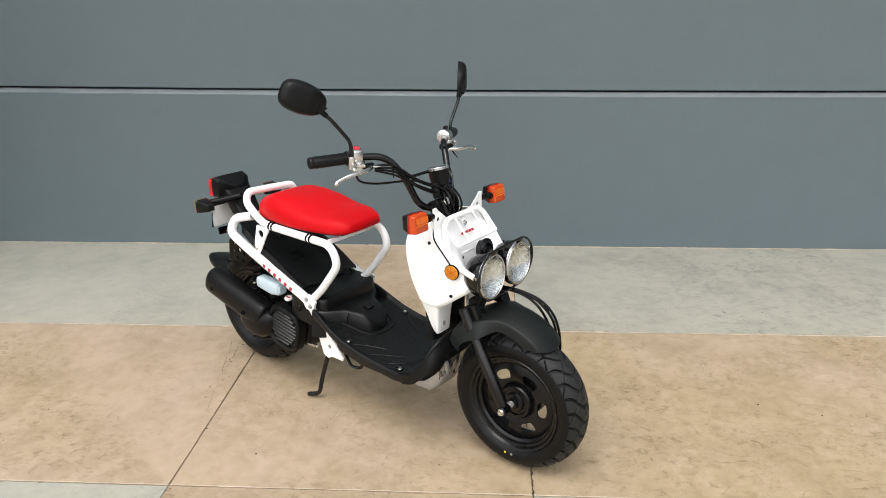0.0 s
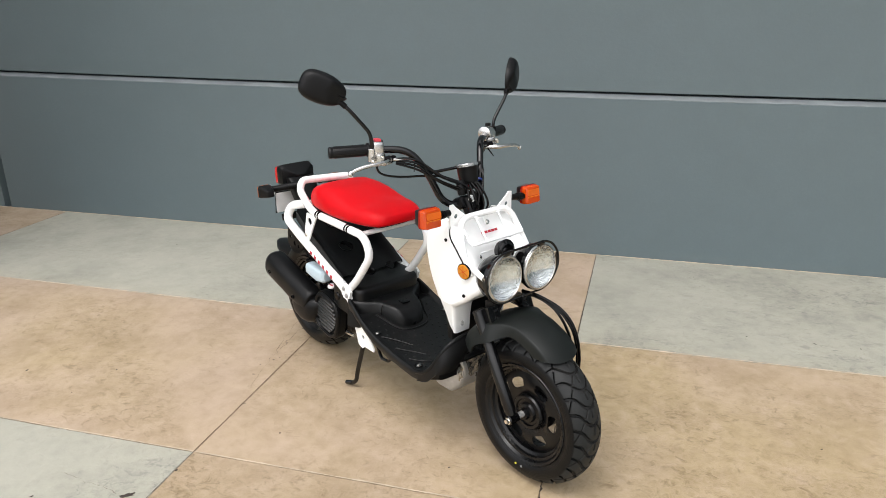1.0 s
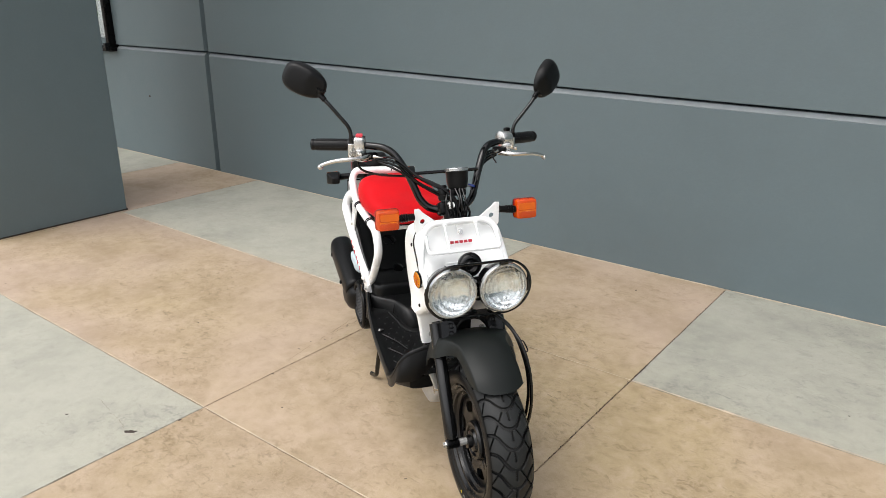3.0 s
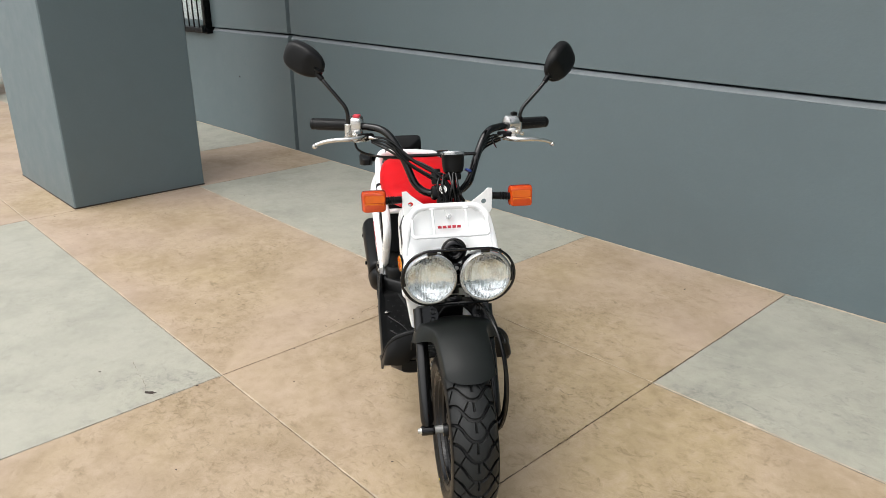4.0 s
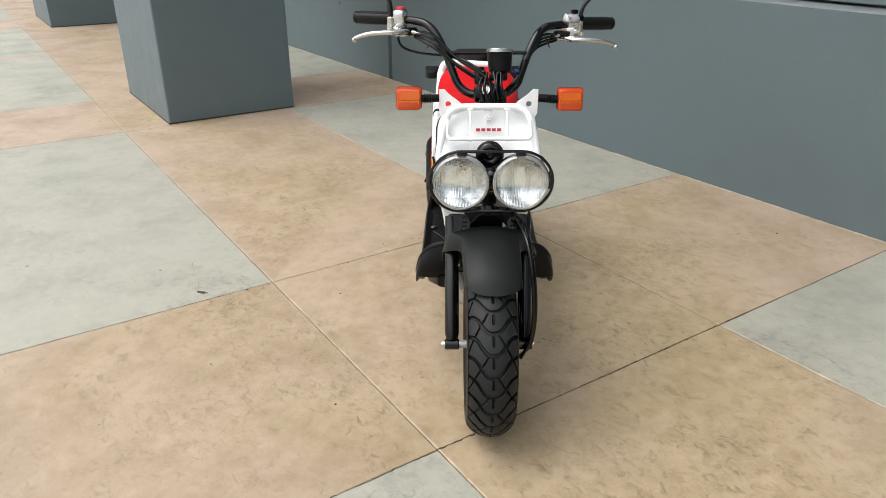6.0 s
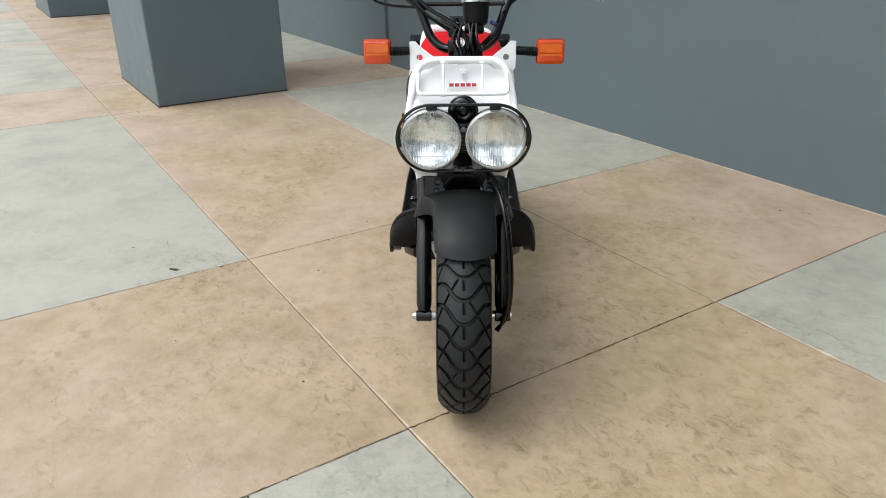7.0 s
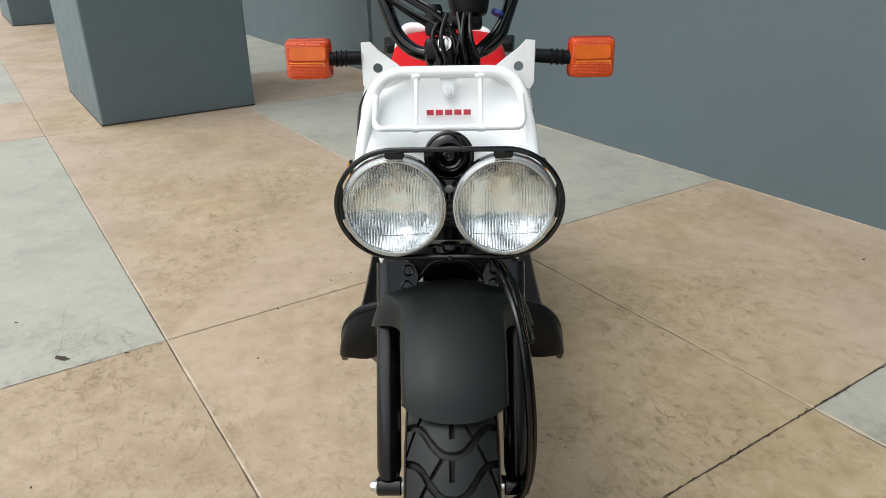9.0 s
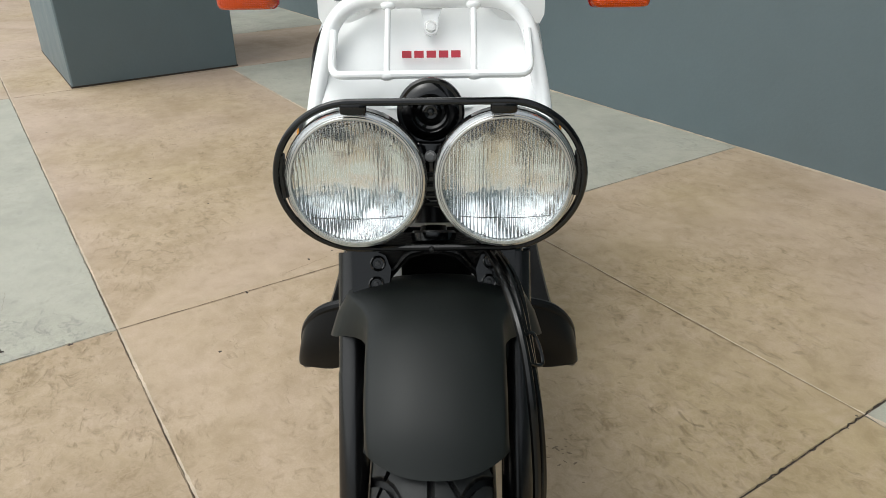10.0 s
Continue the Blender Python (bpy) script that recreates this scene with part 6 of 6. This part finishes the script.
part("plate_reflector", box((0.012, 0.09, 0.03), pose(-1.435, -0.03, 0.560, 0, -8, 0), 0.003), BLACK_SATIN, tail)

# stand and the small hook under the board
pts = fillet([(-0.745, -0.080, 0.235), (-0.768, -0.122, 0.215), (-0.811, -0.128, 0.085), (-0.825, -0.130, 0.025), (-0.878, -0.140, 0.009)], 0.025, 6)
stand = part("stand", sweep(pts, 0.0088, 10), BLACK_PAINT, scooter, "black steel stand leg")
part("stand_hook", sweep(fillet([(-0.68, -0.12, 0.24), (-0.65, -0.125, 0.20), (-0.60, -0.125, 0.205), (-0.585, -0.12, 0.24)], 0.015, 5), 0.006, 8), BLACK_PAINT, scooter)

# ---- paving slabs ----
for i in range(len(X_LINES) - 1):
    for j in range(len(Y_LINES) - 1):
        x0, x1, y0, y1 = X_LINES[i], X_LINES[i + 1], Y_LINES[j], Y_LINES[j + 1]
        pink = i in PINK_COLUMNS or j in PINK_ROWS
        slab = part("slab", slab_mesh(x1 - x0, y1 - y0, i * 7.3 + j * 3.1), PINK if pink else GREEN, pavement, sharp=20)
        slab.location = ((x0 + x1) / 2, (y0 + y1) / 2, 0)
for y in Y_LINES[1:-1] + [2.353]:
    bm = bmesh.new()
    rows = []
    for k in range(2600):
        x = -15.3 + 23.0 * k / 2599
        w = 0.0034 + 0.0016 * noise.noise(Vector((x * 3.1, y, 0))) + 0.0022 * noise.noise(Vector((x * 19, y, 2)))
        w *= 0.72 + 0.55 * noise.noise(Vector((x * 55, y, 8)))
        w = max(0.0002, w * (0.6 if y == 1.166 and 0 < x < 1.18 else 1.7 if y == 1.166 else 3.2 if y == 2.353 else 1.0))
        d = 0.0022 + 0.0012 * noise.noise(Vector((x * 7, y, 5)))
        rows.append([bm.verts.new((x, y + d + s * w, 0.0006)) for s in (-1, 1)])
    for a, b in zip(rows, rows[1:]):
        bm.faces.new((a[0], a[1], b[1], b[0]))
    part("grout_line", bm, GROUT, pavement, "pale worn grout")


def ragged_line(pts, width, seed, lift=0.0008):
    """A thin ragged ribbon lying on the paving: an opened joint or a crack."""
    bm = bmesh.new()
    rows = []
    for k, p in enumerate(pts):
        a, b = Vector(pts[max(k - 1, 0)]), Vector(pts[min(k + 1, len(pts) - 1)])
        d = (b - a).normalized()
        side = Vector((-d.y, d.x))
        q = Vector((*p, 0)) * 24
        off = 0.55 * width * noise.noise(q + Vector((0, 0, seed)))
        w = width * max(0.08, 0.42 + 0.9 * noise.noise(q * 1.7 + Vector((0, 0, seed + 7))) + 0.7 * noise.noise(q * 0.22 + Vector((0, 0, seed + 3))))
        w *= min(1.0, (k + 0.3) / 3, (len(pts) - 0.7 - k) / 3)
        c = Vector(p) + side * off
        rows.append([bm.verts.new((*(c + side * s * w), lift)) for s in (-1, 1)])
    for a, b in zip(rows, rows[1:]):
        bm.faces.new((a[0], a[1], b[1], b[0]))
    return bm


def jagged(a, b, step, sway, seed):
    a, b = Vector(a), Vector(b)
    n = max(4, int((b - a).length / step))
    side = Vector((-(b - a).y, (b - a).x)).normalized()
    return [a.lerp(b, k / n) + side * sway * noise.noise(Vector((k * 0.37, seed, 0))) for k in range(n + 1)]


part("open_joint", ragged_line(jagged((1.176, -2.6), (1.176, 2.34), 0.005, 0.005, 1.0), 0.0028, 2.0), CRACK, pavement, "ragged opened joint between slabs")
part("open_joint", ragged_line(jagged((-2.66, -2.6), (-2.66, 2.34), 0.02, 0.003, 4.0), 0.0028, 6.0), CRACK, pavement)
for x in X_LINES[1:-1]:
    if x not in (1.175, -2.66):
        part("open_joint", ragged_line(jagged((x, -3.8), (x, 2.34), 0.010, 0.002, x), 0.0024, x), HAIRLINE, pavement)
for y in (0.0,):
    part("open_joint", ragged_line(jagged((-6.3, y - 0.004), (0.0, y - 0.004), 0.008, 0.003, y + 9), 0.0011, y + 4), HAIRLINE, pavement)
    part("open_joint", ragged_line(jagged((0.0, y - 0.0035), (3.8, y - 0.0035), 0.008, 0.003, y + 3), 0.0011, y), HAIRLINE, pavement)
for a, b, sd in (((-0.137, 1.052), (-0.037, 0.437), 3.0), ((-0.085, 0.96), (-0.072, 0.70), 8.0)):
    part("crack", ragged_line(jagged(a, b, 0.012, 0.014, sd), 0.0011, sd), HAIRLINE, pavement, "hairline crack in a slab")

# the small dark mark left on one slab, with the hairline that runs out of it
bm = bmesh.new()
ring = []
for k in range(40):
    a = 2 * math.pi * k / 40
    r = 1 + 0.55 * noise.noise(Vector((math.cos(a) * 1.9, math.sin(a) * 1.9, 3.0))) + 0.35 * noise.noise(Vector((math.cos(a) * 6, math.sin(a) * 6, 1.0)))
    ring.append(bm.verts.new((0.023 * r * math.cos(a), 0.0085 * r * math.sin(a), 0)))
bm.faces.new(ring)
bmesh.ops.inset_region(bm, faces=bm.faces[:], thickness=0.004, depth=0.0015)
stain = tagged(new("stain"), "small dark dried stain on a grey-green slab", "stain")
stain.matrix_world = pose(-0.066, -0.255, 0.0015, 0, 0, 38)
part("blot", bm, CRACK, stain)
run = put(ragged_line(jagged((-0.09, -0.255), (-0.36, -0.212), 0.012, 0.014, 5.0), 0.0011, 5.0), "dribble", HAIRLINE, stain)
run.matrix_parent_inverse = stain.matrix_world.inverted()

# small chips and specks of dirt scattered over the slabs
rng = random.Random(11)
bm, scuffs = bmesh.new(), bmesh.new()
for k in range(110):
    if k < 70:
        x, y, size = rng.uniform(-4.5, 3.2), rng.uniform(-2.2, 2.3), rng.choice((0.0018, 0.0025, 0.003, 0.0045))
    elif k < 80:
        x, y, size = rng.gauss(-0.03, 0.05), rng.uniform(-0.2, 1.1), rng.uniform(0.002, 0.005)
    else:
        x, y, size = rng.gauss(1.176, 0.005), rng.uniform(-1.6, 2.2), rng.uniform(0.0012, 0.0026)
    turn, long_ = rng.uniform(0, 3.14), rng.uniform(1.0, 2.4)
    ring = []
    for q in range(7):
        a = 2 * math.pi * q / 7
        r = size * rng.uniform(0.6, 1.2)
        u, v = r * long_ * math.cos(a), r * math.sin(a)
        ring.append(bm.verts.new((x + u * math.cos(turn) - v * math.sin(turn), y + u * math.sin(turn) + v * math.cos(turn), 0.0011)))
    bm.faces.new(ring)
for k in range(16):
    x, y, size = rng.gauss(0.93, 0.028), rng.gauss(0.61, 0.03), rng.uniform(0.0015, 0.0045)
    turn = rng.gauss(0.8, 0.5)
    ring = []
    for q in range(8):
        a = 2 * math.pi * q / 8
        r = size * rng.uniform(0.5, 1.2)
        u, v = r * 1.9 * math.cos(a), r * 0.7 * math.sin(a)
        ring.append(scuffs.verts.new((x + u * math.cos(turn) - v * math.sin(turn), y + u * math.sin(turn) + v * math.cos(turn), 0.0010)))
    scuffs.faces.new(ring)
tagged(put(scuffs, "scuffs", SCUFFED), "dark rubber scuff marks on the paving", "scuff marks", kind="stuff")
tagged(put(bm, "specks", CRACK), "dark specks and chips of dirt on the paving", "dirt", kind="stuff")
